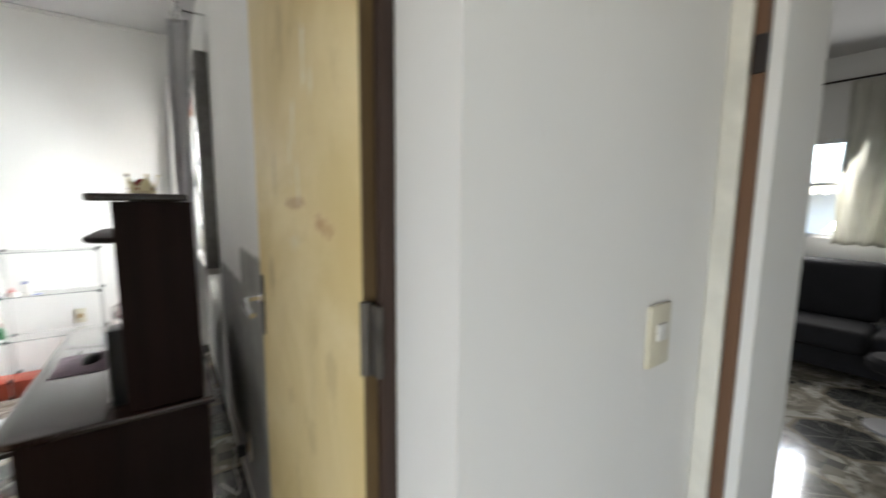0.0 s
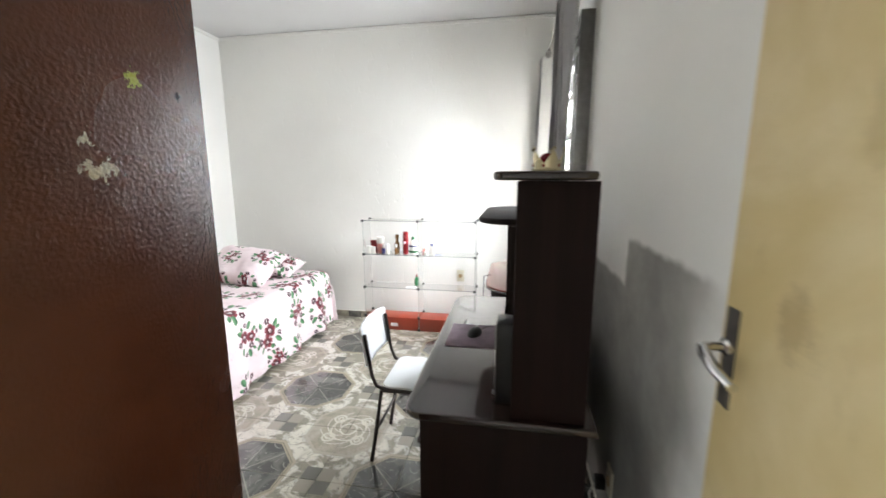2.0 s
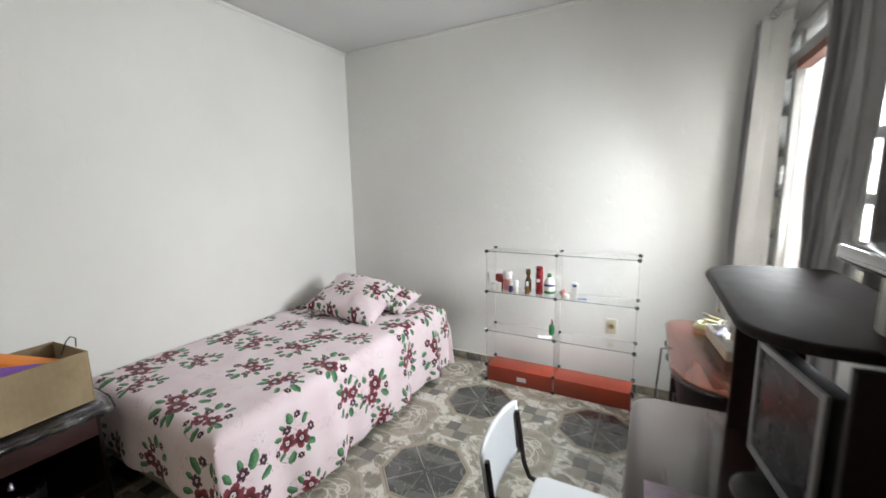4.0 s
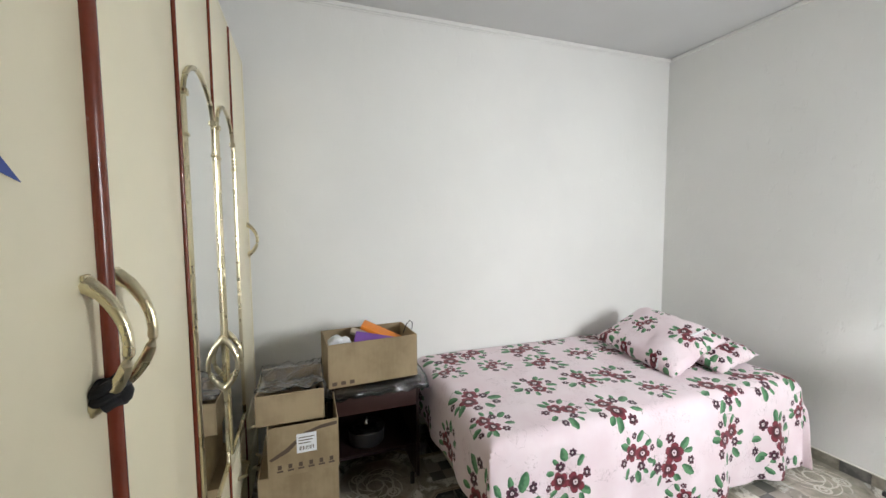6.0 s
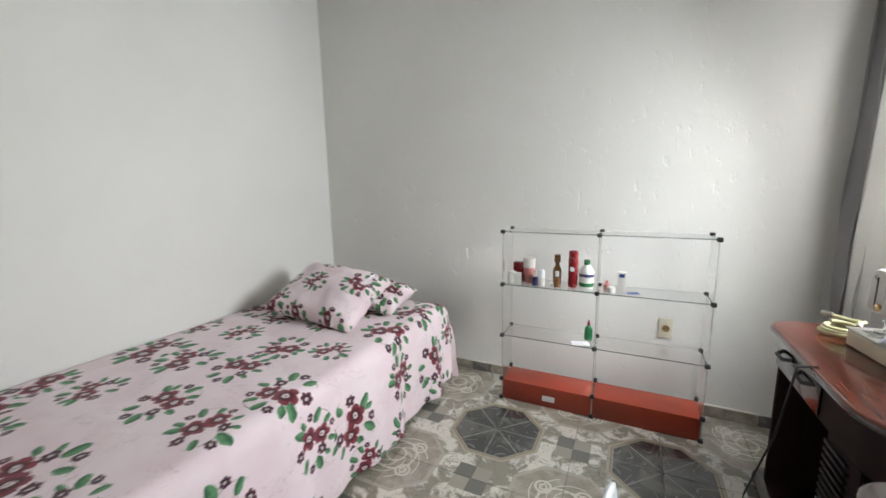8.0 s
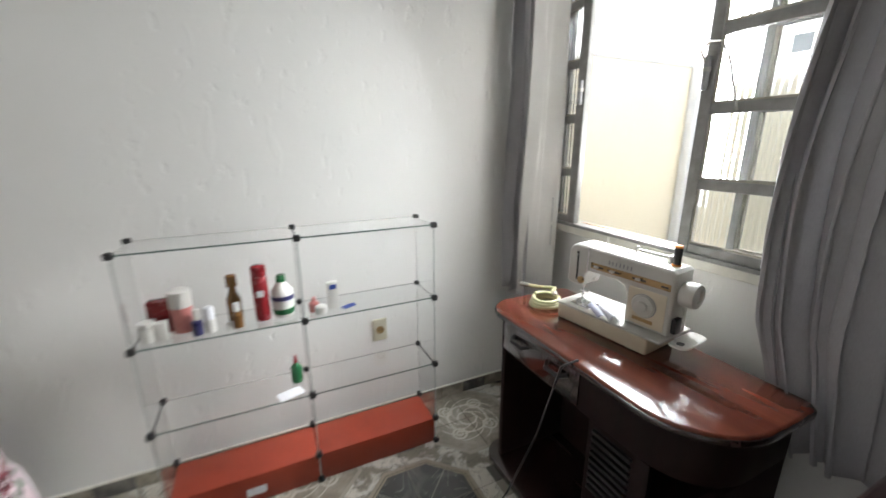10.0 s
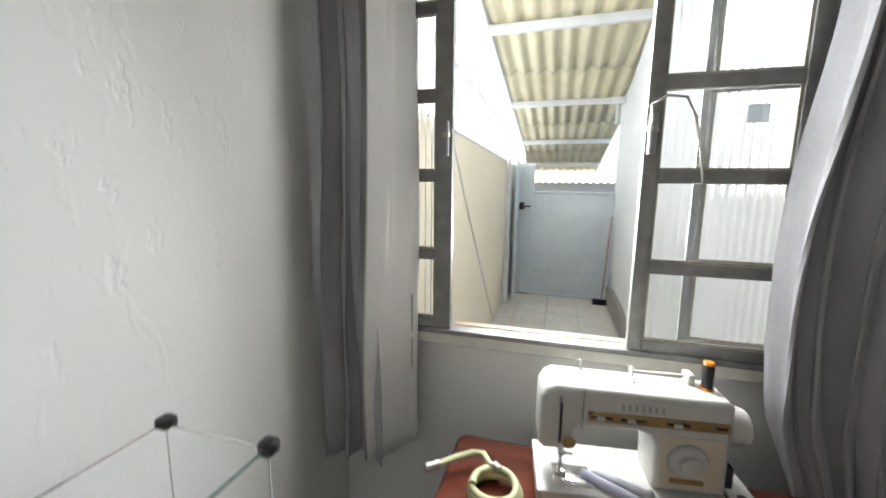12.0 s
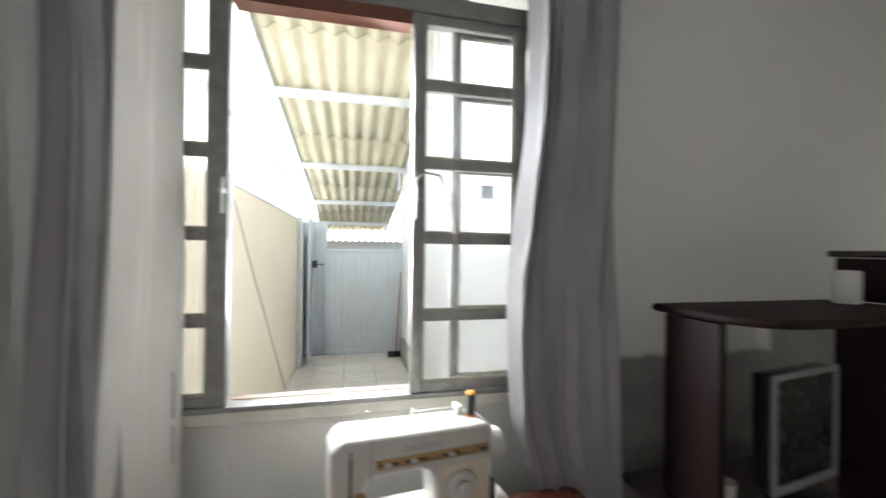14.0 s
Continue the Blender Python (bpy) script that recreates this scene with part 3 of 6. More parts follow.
structure("wall_west", box((WX - 0.15, SY - 0.16, 0, WX, NY + 0.15, CZ)), M_WALL, "white plastered bedroom wall behind the bed")
structure("wall_north", box((WX, NY, 0, EX + 0.15, NY + 0.15, CZ)), M_WALLROUGH, "white trowelled plaster wall behind the glass shelf")
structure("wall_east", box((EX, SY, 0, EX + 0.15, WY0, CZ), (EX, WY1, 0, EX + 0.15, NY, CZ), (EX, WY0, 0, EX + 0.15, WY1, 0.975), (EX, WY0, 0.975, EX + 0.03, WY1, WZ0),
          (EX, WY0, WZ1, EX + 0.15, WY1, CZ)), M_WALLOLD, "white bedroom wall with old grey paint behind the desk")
structure("wall_south", box((WX, SY - 0.16, 0, -0.44, SY, CZ), (0.412, SY - 0.16, 0, 1.05, SY, CZ), (-0.44, SY - 0.16, 2.12, 0.412, SY, CZ)),
          M_WALL, "white wall between the bedroom and the hallway")
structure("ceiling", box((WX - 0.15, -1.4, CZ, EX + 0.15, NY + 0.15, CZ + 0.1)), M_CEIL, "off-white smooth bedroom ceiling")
structure("trim_west", box((WX, SY, CZ - 0.030, WX + 0.016, NY, CZ - 0.002), (WX, SY, CZ - 0.042, WX + 0.008, NY, CZ - 0.030), r=0.004), M_WALL,
          "slim white moulding along the ceiling", "trim")
structure("trim_north", box((WX + 0.03, NY - 0.016, CZ - 0.03, EX, NY - 0.001, CZ - 0.003), r=0.003), M_WALL, "slim white moulding along the ceiling", "trim")
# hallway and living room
# The gap in the west wall is made up to hold the fill lamp
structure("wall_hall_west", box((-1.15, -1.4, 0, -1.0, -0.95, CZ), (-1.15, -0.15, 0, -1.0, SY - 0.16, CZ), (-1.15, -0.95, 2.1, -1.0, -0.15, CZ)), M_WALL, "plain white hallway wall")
structure("wall_hall_south", box((-1.0, -1.4, 0, 1.05, -1.25, CZ)), M_WALL, "plain white hallway wall")
structure("wall_hall_east", box((1.05, 0.42, 0, 1.31, 2.9, CZ), (1.05, -1.4, 0, 1.31, -0.42, CZ), (1.05, -0.42, 2.12, 1.31, 0.42, CZ)), M_WALL,
          "white wall with the doorway to the living room")
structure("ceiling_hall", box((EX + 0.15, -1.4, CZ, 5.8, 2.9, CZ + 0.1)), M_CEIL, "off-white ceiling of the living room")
structure("wall_living_east", box((5.65, -1.4, 0, 5.8, 0.75, CZ), (5.65, 1.42, 0, 5.8, 2.9, CZ), (5.65, 0.75, 0, 5.8, 1.42, 1.17), (5.65, 0.75, 2.16, 5.8, 1.42, CZ)),
          M_WALL, "white living-room wall with a window")
structure("wall_living_south", box((1.31, -1.4, 0, 5.65, -1.25, CZ)), M_WALL, "plain white living-room wall")
structure("wall_living_north", box((0.55, 2.9, -0.2, 5.8, 3.05, 3.9)), M_EXT, "white rendered house wall along the side yard")
structure("floor", box((WX - 0.15, SY, -0.12, EX + 0.15, NY + 0.15, -0.008), (WX - 0.15, -1.4, -0.12, 5.8, SY, -0.008), (EX + 0.15, SY, -0.12, 5.8, 2.95, -0.008)), M_GROUT, "grout bed under the patterned floor tiles")

# doorway frames
structure("door_frame", box((0.3885, 0.640, 0, 0.4115, 0.659, 2.119), (-0.4395, 0.595, 0, -0.405, 0.66, 2.119), (-0.405, 0.595, 2.085, 0.388, 0.66, 2.119), r=0.003),
          M_DARKJAMB, "dark weathered wooden frame of the bedroom door", "door frame")
structure("door_frame_living", box((1.036, 0.440, 0, 1.05, 0.463, 2.14), r=0.002), M_JAMB, "bare brown wooden door frame strip", "door frame")
structure("trim_casing_living", box((1.028, 0.464, 0, 1.049, 0.499, 2.16), r=0.003), M_CHIPPED, "chipped white door casing", "trim")
structure("hinge_living", box((1.026, 0.436, 1.735, 1.036, 0.458, 1.80), r=0.002), M_DARKMETAL, "small dark door hinge", "hinge")


# ---------------------------------------------------------------- bedroom door
def bedroom_door():
    d = tagged(thing("door_1", "open interior door in stained yellowed paint", "door"), kind="structure")
    y0, y1, xa, xb = 0.672, 1.418, 0.374, 0.408
    part("leaf", box((xa, y0, 0.012, xb, y1, 2.075), r=0.002), M_YELLOW, d)
    part("hinge_edge", box((xa + 0.001, y0 - 0.004, 0.012, xb - 0.001, y0 - 0.0005, 2.075)), M_EDGEWOOD, d, "bare worn wooden edge")
    for z in (0.25, 1.315, 1.86):
        h = part("hinge", box((0.380, 0.634, z - 0.05, 0.3875, 0.662, z + 0.05), r=0.001), M_PAINTSPLASH, d, "paint-splashed steel hinge")
        part("knuckle", rod((0.376, 0.664, z - 0.052), (0.376, 0.664, z + 0.052), 0.008), M_PAINTSPLASH, h)
    plate = part("lock_plate", box((xa - 0.004, 1.370, 1.115, xa, 1.405, 1.29), r=0.002), M_PAINTSPLASH, d, "dark worn steel lock plate")
    part("handle", tube([(xa - 0.002, 1.388, 1.222), (xa - 0.030, 1.388, 1.222), (xa - 0.045, 1.383, 1.221), (xa - 0.050, 1.365, 1.218), (xa - 0.050, 1.325, 1.206), (xa - 0.046, 1.285, 1.200)],
         [0.008, 0.008, 0.009, 0.010, 0.009, 0.008]), M_CHROME, plate, "chrome lever handle")
    part("rose", lathe([(0.016, 0), (0.016, 0.006), (0.011, 0.010)], 20), M_CHROME, plate).matrix_basis = pose(xa - 0.003, 1.388, 1.222, 0, -90, 0)
    part("keyhole", box((xa - 0.0055, 1.385, 1.150, xa - 0.0035, 1.391, 1.172)), M_BLACK, plate)


bedroom_door()

sw = thing("light_switch", "cream plastic light switch plate on the hallway wall", "switch")
part("plate", box((0.806, 0.490, 1.225, 0.876, 0.4995, 1.335), r=0.004), M_CREAMSW, sw)
part("rocker", box((0.826, 0.4855, 1.272, 0.856, 0.492, 1.302), r=0.002), M_WHITE, sw, "white rocker")
part("slot", box((0.826, 0.4885, 1.285, 0.856, 0.4905, 1.289)), M_PRINT, sw)


# ---------------------------------------------------------------- window
def window():
    w = tagged(thing("window_1", "grey painted steel window with ribbed glass, sashes slid open", "window"), kind="structure")
    xf = 0.345
    fr = part("frame", box((xf, WY0, WZ0, xf + 0.10, WY0 + 0.025, WZ1), (xf, WY1 - 0.025, WZ0, xf + 0.10, WY1, WZ1), (xf, WY0 + 0.025, WZ0, xf + 0.10, WY1 - 0.025, WZ0 + 0.016),
                           (xf, WY0 + 0.025, 2.238, xf + 0.10, WY1 - 0.025, 2.292), (xf, WY0 + 0.025, WZ1 - 0.025, xf + 0.10, WY1 - 0.025, WZ1), r=0.003), M_WIN, w)
    part("oxide_edge", box((xf + 0.004, 3.68, 2.196, xf + 0.06, 4.185, 2.2375)), M_WINRED, fr, "red oxide rusty edge")
    part("oxide_rail", box((xf + 0.055, 3.68, WZ0 + 0.0162, xf + 0.075, 4.185, WZ0 + 0.019)), M_SILL, fr, "peach painted rail")
    def sash(name, ya, yb, x0, x1, wa=0.040, wb=0.040):
        """One leaf of five panes; wa and wb are the widths of its stiles."""
        top, bot = 2.2365, WZ0 + 0.0165
        s = part(name, box((x0, ya, bot, x1, ya + wa, top), (x0, yb - wb, bot, x1, yb, top), r=0.003), M_WIN, w)
        rails = [(bot, 1.098)] + [(z - 0.0165, z + 0.0165) for z in (1.302, 1.542, 1.774, 2.015)] + [(2.204, top)]
        for z0, z1 in rails:
            part("glazing_bar", box((x0 + 0.002, ya + wa, z0, x1 - 0.002, yb - wb, z1), r=0.003), M_WIN, s)
        for (_, z0), (z1, _) in zip(rails, rails[1:]):
            g = part("pane", box((x0 + 0.012, ya + wa - 0.002, z0 - 0.002, x0 + 0.016, yb - wb + 0.002, z1 + 0.002)), M_RIBBED, s, "ribbed clear glass pane", smooth=False)
            g.visible_shadow = False
            part("putty", box((x0 + 0.0065, ya + wa, z0, x0 + 0.0118, ya + wa + 0.006, z1), (x0 + 0.0065, yb - wb - 0.005, z0, x0 + 0.0118, yb - wb, z1),
                              (x0 + 0.0065, ya + wa + 0.006, z0, x0 + 0.0118, yb - wb - 0.005, z0 + 0.007)), M_PUTTY, s, "old dried putty", smooth=False)
        return s
    sr = sash("sash", 3.300, 3.675, xf + 0.006, xf + 0.034, 0.046, 0.038)
    sl = sash("sash", 4.188, 4.553, xf + 0.006, xf + 0.034, 0.052)
    sash("fixed_light", 3.157, 3.540, xf + 0.050, xf + 0.078, 0.04, 0.026)
    sash("fixed_light", 4.322, 4.549, xf + 0.050, xf + 0.078, 0.026)
    for s, y in ((sr, 3.660), (sl, 4.205)):
        lt = part("latch", rod((xf - 0.006, y, 1.60), (xf - 0.006, y, 1.70), 0.010, seg=12), M_GREY, s, "grey steel sash latch")
        part("collar", rod((xf - 0.006, y, 1.655), (xf - 0.006, y, 1.668), 0.013, seg=12), M_STEEL, lt)
    part("hook_wire", tube([(xf - 0.012, 3.662, 1.68), (xf - 0.03, 3.672, 1.715), (xf - 0.04, 3.64, 1.735), (xf - 0.045, 3.60, 1.728), (xf - 0.04, 3.575, 1.68), (xf - 0.03, 3.555, 1.60), (xf - 0.02, 3.54, 1.53)],
         0.0035, 8), M_STEEL, sr, "bent steel wire stay")
    part("sticker", box((xf + 0.0165, 3.405, 1.672, xf + 0.0175, 3.45, 1.717)), M_SHEET, sr, "pale square sticker", smooth=False)
    for k in range(4):
        ya = WY0 + 0.03 + k * 0.348
        g = part("pane", box((xf + 0.03, ya, 2.294, xf + 0.034, ya + 0.340, WZ1 - 0.027)), M_RIBBED, w, "ribbed transom pane", smooth=False)
        g.visible_shadow = False
        if k:
            part("transom_bar", box((xf + 0.01, ya - 0.007, 2.292, xf + 0.05, ya - 0.001, WZ1 - 0.025)), M_WIN, w)
    return w


window()
structure("window_sill", box((0.352, WY0 - 0.03, WZ0 - 0.035, EX - 0.001, WY1, WZ0 - 0.001), r=0.003), M_CHIPPED, "chipped grey-white inner window ledge", "window sill")
structure("window_sill_outer", slab([(EX + 0.031, 0.976), (EX + 0.165, 0.965), (EX + 0.165, 0.988), (EX + 0.035, WZ0 + 0.004), (EX + 0.031, WZ0 + 0.004)], -WY1, -WY0, 0.002), M_SILL, "peach painted outer window sill", "window sill").matrix_basis = Matrix(((1, 0, 0, 0), (0, 0, -1, 0), (0, 1, 0, 0), (0, 0, 0, 1)))


def curtain(name, y0, y1, z0, z1, folds, label, shape, x0=0.27, mat=None, seed=0.0, depth=0.032, x1=9.0):
    """A hanging curtain with deep pleats; shape(v) gives the two edges at the height share v."""
    def f(u, v):
        ya, yb = shape(v)
        y = ya + (yb - ya) * u
        a = depth * (0.65 + 0.35 * math.sin(v * 2.1 + seed))
        w = u + 0.045 * math.sin(7.1 * u + 2.3 * v + seed * 3) + 0.03 * math.sin(13.7 * u - 3.1 * v + seed)
        a *= 0.62 + 0.42 * math.sin(5.3 * u + 1.9 * v + seed * 5)
        ph = w * folds * 2 * math.pi + 0.9 * math.sin(v * 3.2 + seed) + 1.1 * math.sin(v * 2.2 + seed) * u
        x = x0 + a * math.sin(ph) + 0.012 * math.sin(ph * 0.47 + v * 4 + seed) + 0.004 * math.sin(31 * u + 17 * v)
        x = min(x, x1) if x1 < 9 else x
        return (x, y + 0.010 * math.sin(ph * 2) + 0.006 * math.sin(v * 11 + seed), z1 + (z0 - z1) * v + 0.012 * math.sin(ph) * v)
    bm = sheet(folds * 18, 40, f)
    c = thing(name, label, "curtain")
    cl = part("cloth", bm, mat or M_CURTAIN, c)
    so = cl.modifiers.new("thickness", "SOLIDIFY")
    so.thickness = 0.002
    return c, f


cl, fl = curtain("curtain", 4.39, 4.58, 0.66, 2.54, 3, "silver-grey satin curtain drawn aside, its cream lining turned out", lambda v: (4.385 - 0.01 * v, 4.562), seed=0.4, x0=0.228, depth=0.036, x1=0.336)
def turned_edge(u, v):
    """The lining's way from the window frame back to the cloth's first pleat."""
    wave = 0.010 * math.sin(9 * u + 2.2 * v) + 0.005 * math.sin(21 * u - 5 * v)
    return (0.338 - 0.130 * u - 0.020 * v * (1 - u) + wave, 4.298 + 0.090 * u - wave + 0.006 * math.sin(9 * v), 2.54 - (1.86 + 0.02 * u) * v)
lining = part("lining", sheet(24, 44, turned_edge), M_LINING, cl, "pale cream lining turned outwards")
lining.modifiers.new("thickness", "SOLIDIFY").thickness = 0.002
part("hem_print", box((0.312, 4.298, 1.06, 0.3135, 4.303, 1.18), (0.312, 4.298, 0.94, 0.3135, 4.303, 1.04)), M_SILVER, cl, "faint printed selvedge", smooth=False)
cr, fr_ = curtain("curtain", 2.93, 3.36, 0.62, 2.54, 5, "silver-grey satin curtain gathered beside the desk",
                  lambda v: (3.0 + 0.03 * math.sin(v * 3), 3.325 + 0.050 * math.exp(-((v - 0.66) / 0.28) ** 2) - 0.5 * max(0.0, v - 0.82)), seed=1.7, depth=0.046, x1=0.335)
part("seam", tube([(fr_(0.86, k / 24)[0] - 0.012, fr_(0.86, k / 24)[1], fr_(0.86, k / 24)[2]) for k in range(2, 23)], 0.003, 6), M_GREY, cr, "stitched seam cord")
rodt = thing("curtain_rod", "silver curtain rod with ring clips over the window", "curtain rod")
part("pole", rod((0.262, 2.80, 2.555), (0.262, 4.55, 2.555), 0.011), M_CHROME, rodt)
for y in (2.80, 4.55):
    part("finial", lathe([(0.004, -0.02), (0.017, -0.014), (0.02, 0.0), (0.017, 0.014), (0.004, 0.02)], 16, (0.262, y, 2.555)), M_CHROME, rodt)
for y in (2.86, 4.50):
    part("bracket", tube([(0.262, y, 2.545), (0.29, y, 2.53), (0.35, y, 2.53), (0.394, y, 2.53)], 0.006, 8), M_CHROME, rodt)
for k in range(6):
    for ya, yb in ((2.95, 3.27), (4.29, 4.53)):
        y = ya + (yb - ya) * k / 5
        part("eyelet", tube([(0.262 + 0.022 * math.cos(q), y, 2.535 + 0.022 * math.sin(q)) for q in (2 * math.pi * i / 16 for i in range(16))], 0.004, 6, closed=True), M_CHROME, rodt)


# ---------------------------------------------------------------- wardrobe
def wardrobe():
    w = thing("wardrobe", "large cream wardrobe with red-brown strips, gold handles and arched mirrors", "wardrobe")
    xa, xb, yb, yf, top = -2.97, -0.462, 0.672, 1.222, 2.47
    side = part("side_panel", box((xb - 0.020, yb, 0.03, xb, yf + 0.018, top), r=0.002), M_BROWN, w, "glossy brown painted side panel with flaked spots")
    part("side_panel", box((xa, yb, 0.03, xa + 0.02, yf, top), r=0.002), M_CREAM, w)
    part("carcass", box((xa + 0.021, yb, 0.06, xb - 0.021, yf - 0.02, top - 0.021)), M_CREAM, w)
    part("top_panel", box((xa + 0.021, yb, top - 0.0195, xb - 0.021, yf, top), r=0.002), M_CREAM, w)
    part("plinth", box((xa + 0.03, yb + 0.02, 0.0, xb - 0.03, yf - 0.03, 0.059)), M_STRIP, w)
    seams = [xb - 0.022, -0.70, -1.162, -1.63, -2.07, -2.49, -2.925]
    for k in range(6):
        x1, x0 = seams[k], seams[k + 1]
        z0 = 0.56 if k >= 4 else 0.10
        d = part("door", box((x0 + 0.012, yf - 0.018, z0, x1 - 0.012, yf, top - 0.02), r=0.004), M_CREAM, w)
        if k in (3, 4):
            a, b = x0 + 0.022, x1 - 0.022
            zt = 1.93
            def outline(inset, lift):
                aa, bb = a + inset, b - inset
                pts = [(aa, 0.62 + inset), (bb, 0.62 + inset)]
                for q in range(13):
                    s = q / 12
                    x = bb + (aa - bb) * s
                    pts.append((x, zt + lift + 0.105 * math.sin(math.pi * s) ** 0.6 - inset))
                return pts
            mi = slab(outline(0.018, 0), 0, 0.005, 0)
            mo = part("mirror", mi, M_MIRROR, d, "arched mirror", smooth=False)
            mo.matrix_basis = Matrix(((1, 0, 0, 0), (0, 0, 1, yf + 0.0005), (0, 1, 0, 0), (0, 0, 0, 1)))
            rim = [(x, yf + 0.006, z) for x, z in outline(0.010, 0)]
            part("mirror_frame", tube(rim, 0.0075, 8, closed=True), M_GOLD, d, "gold mirror moulding")
            for xx in (a + 0.012, b - 0.012):
                part("moulding_joint", box((xx - 0.011, yf, zt - 0.03, xx + 0.011, yf + 0.018, zt - 0.012), r=0.003), M_GOLD, d)
                part("moulding_joint", box((xx - 0.010, yf, zt - 0.14, xx + 0.010, yf + 0.016, zt - 0.13), r=0.003), M_GOLD, d)
        hx = {0: None, 1: x0 + 0.050, 2: x1 - 0.040, 3: x0 + 0.045, 4: x1 - 0.045, 5: x0 + 0.05}[k] if k != 0 else x1 - 0.05
        if k == 1: hx = -1.105
        if k == 2: hx = -1.205
        if k == 5: hx = -2.86
        lo, hi = (1.282, 1.466) if k in (1, 2, 0) else (0.93, 1.12) if k in (3, 4) else (1.37, 1.54)
        pts = []
        for q in range(13):
            s = q / 12
            pts.append((hx + 0.012 * math.sin(math.pi * s), yf + 0.002 + 0.052 * math.sin(math.pi * s) ** 0.7, lo + (hi - lo) * s))
        h = part("handle", tube(pts, [0.014 if i in (0, 12) else 0.012 - 0.004 * math.sin(math.pi * i / 12) for i in range(13)], 10), M_GOLD, d, "gold bow handle")
        for z in (lo, hi):
            part("handle_foot", box((hx - 0.011, yf, z - 0.014, hx + 0.011, yf + 0.007, z + 0.014), r=0.003), M_GOLD, h)
    for k, x in enumerate(seams[1:6]):
        part("strip", tube([(x, yf + 0.001, 0.10), (x, yf + 0.001, 1.2), (x, yf + 0.001, top - 0.02)], 0.015 if k == 1 else 0.006, 12), M_STRIP, w, "glossy red-brown strip")
    for k in range(2):
        dr = part("drawer", box((-2.918, yf - 0.018, 0.10 + k * 0.23, -2.082, yf, 0.315 + k * 0.23), r=0.004), M_CREAM, w)
        for hx in (-2.75, -2.30):
            part("handle", tube([(hx - 0.07, yf, 0.21 + k * 0.23), (hx - 0.05, yf + 0.03, 0.208 + k * 0.23), (hx + 0.05, yf + 0.03, 0.208 + k * 0.23), (hx + 0.07, yf, 0.21 + k * 0.23)], 0.008, 8), M_GOLD, dr, "gold bow handle")
    tie = part("cloth_tie", tube([(-1.112 + 0.019 * math.cos(q), yf + 0.018 + 0.017 * math.sin(q), 1.282 + 0.005 * math.sin(2 * q) + 0.0022 * q) for q in (2 * math.pi * i / 14 for i in range(36))], 0.0085, 8), M_RUBBER, w, "black cloth tied round the handle")
    part("knot", lathe([(0.004, -0.018), (0.013, -0.011), (0.016, 0.0), (0.013, 0.012), (0.004, 0.018)], 12, (-1.112, yf + 0.034, 1.296)), M_RUBBER, tie)
    part("sticker", slab([(-0.987, 1.601), (-0.955, 1.609), (-0.925, 1.596), (-0.905, 1.61), (-0.915, 1.645), (-0.945, 1.636)], 0, 0.001, 0), M_BLUE, w, "small blue sticker", smooth=False).matrix_basis = \
        Matrix(((1, 0, 0, 0), (0, 0, 1, yf + 0.0005), (0, 1, 0, 0), (0, 0, 0, 1)))


wardrobe()


# ---------------------------------------------------------------- bed
def bed():
    b = thing("bed", "made double bed with a pink floral bedspread against the wall", "bed")
    part("base", box((-3.05, 2.32, 0.06, -1.95, 4.33, 0.36), r=0.02), M_BEDBASE, b, "beige fabric box base")
    part("mattress", box((-3.05, 2.30, 0.361, -1.92, 4.35, 0.545), r=0.04, seg=3), M_BEDBASE, b)
    for x in (-2.95, -2.0):
        for y in (2.42, 4.28):
            part("foot", rod((x, y, 0), (x, y, 0.06), 0.028, 0.034), M_BLACK, b)
    W, L, R = 1.185, 2.12, 0.07
    x_in, y_foot, y_head, zt = -3.055, 2.255, 4.405, 0.575
    DS, DF, DH = 0.54, 0.30, 0.50
    def roll(s, edge, drop):
        """Way over a rounded edge: how far out, how far down."""
        if s <= edge - R:
            return s, 0.0
        q = (s - (edge - R)) / R
        if q < math.pi / 2:
            return edge - R + R * math.sin(q), R * (1 - math.cos(q))
        return edge, R + (q - math.pi / 2) * R
    def f(u, v):
        s = v * (W + DS)
        t = -DF + u * (L + DF + DH)
        ox, dzs = roll(s, W, DS)
        if t < L / 2:
            o, dzt = roll(L / 2 - t, L / 2, DF)
            y = y_foot + L / 2 - o
            dirn = -1
        else:
            o, dzt = roll(t - L / 2, L / 2, DH)
            y = y_foot + L / 2 + o
            dirn = 1
        k = min(1, dzs / 0.5)
        wave = 0.026 * k * math.sin(t * 11.5 + 1.2 * math.sin(t * 3)) + 0.012 * k * math.sin(t * 27 + 2)
        kt = min(1, dzt / 0.4)
        wv2 = 0.018 * kt * math.sin(s * 14 + 0.8)
        x = x_in + ox + wave + 0.045 * k
        y = y + dirn * (0.03 * kt + wv2)
        dz = max(dzs, dzt)
        z = zt - dz
        if dz < 0.02:
            z += 0.006 * noise.noise((s * 4, t * 4, 0.3)) + 0.003 * noise.noise((s * 14, t * 14, 5))
        z += 0.02 * k * math.sin(t * 8.3) * (dzs > 0.4)
        return (x, min(y, 4.565), max(z, 0.035))
    sp = part("bedspread", sheet(150, 90, f, uv=lambda u, v: (u * (L + DF + DH), v * (W + DS))), M_FLORAL, b, "pink bedspread printed with red flowers and green leaves")
    so = sp.modifiers.new("thickness", "SOLIDIFY")
    so.thickness, so.offset = 0.004, -1


bed()


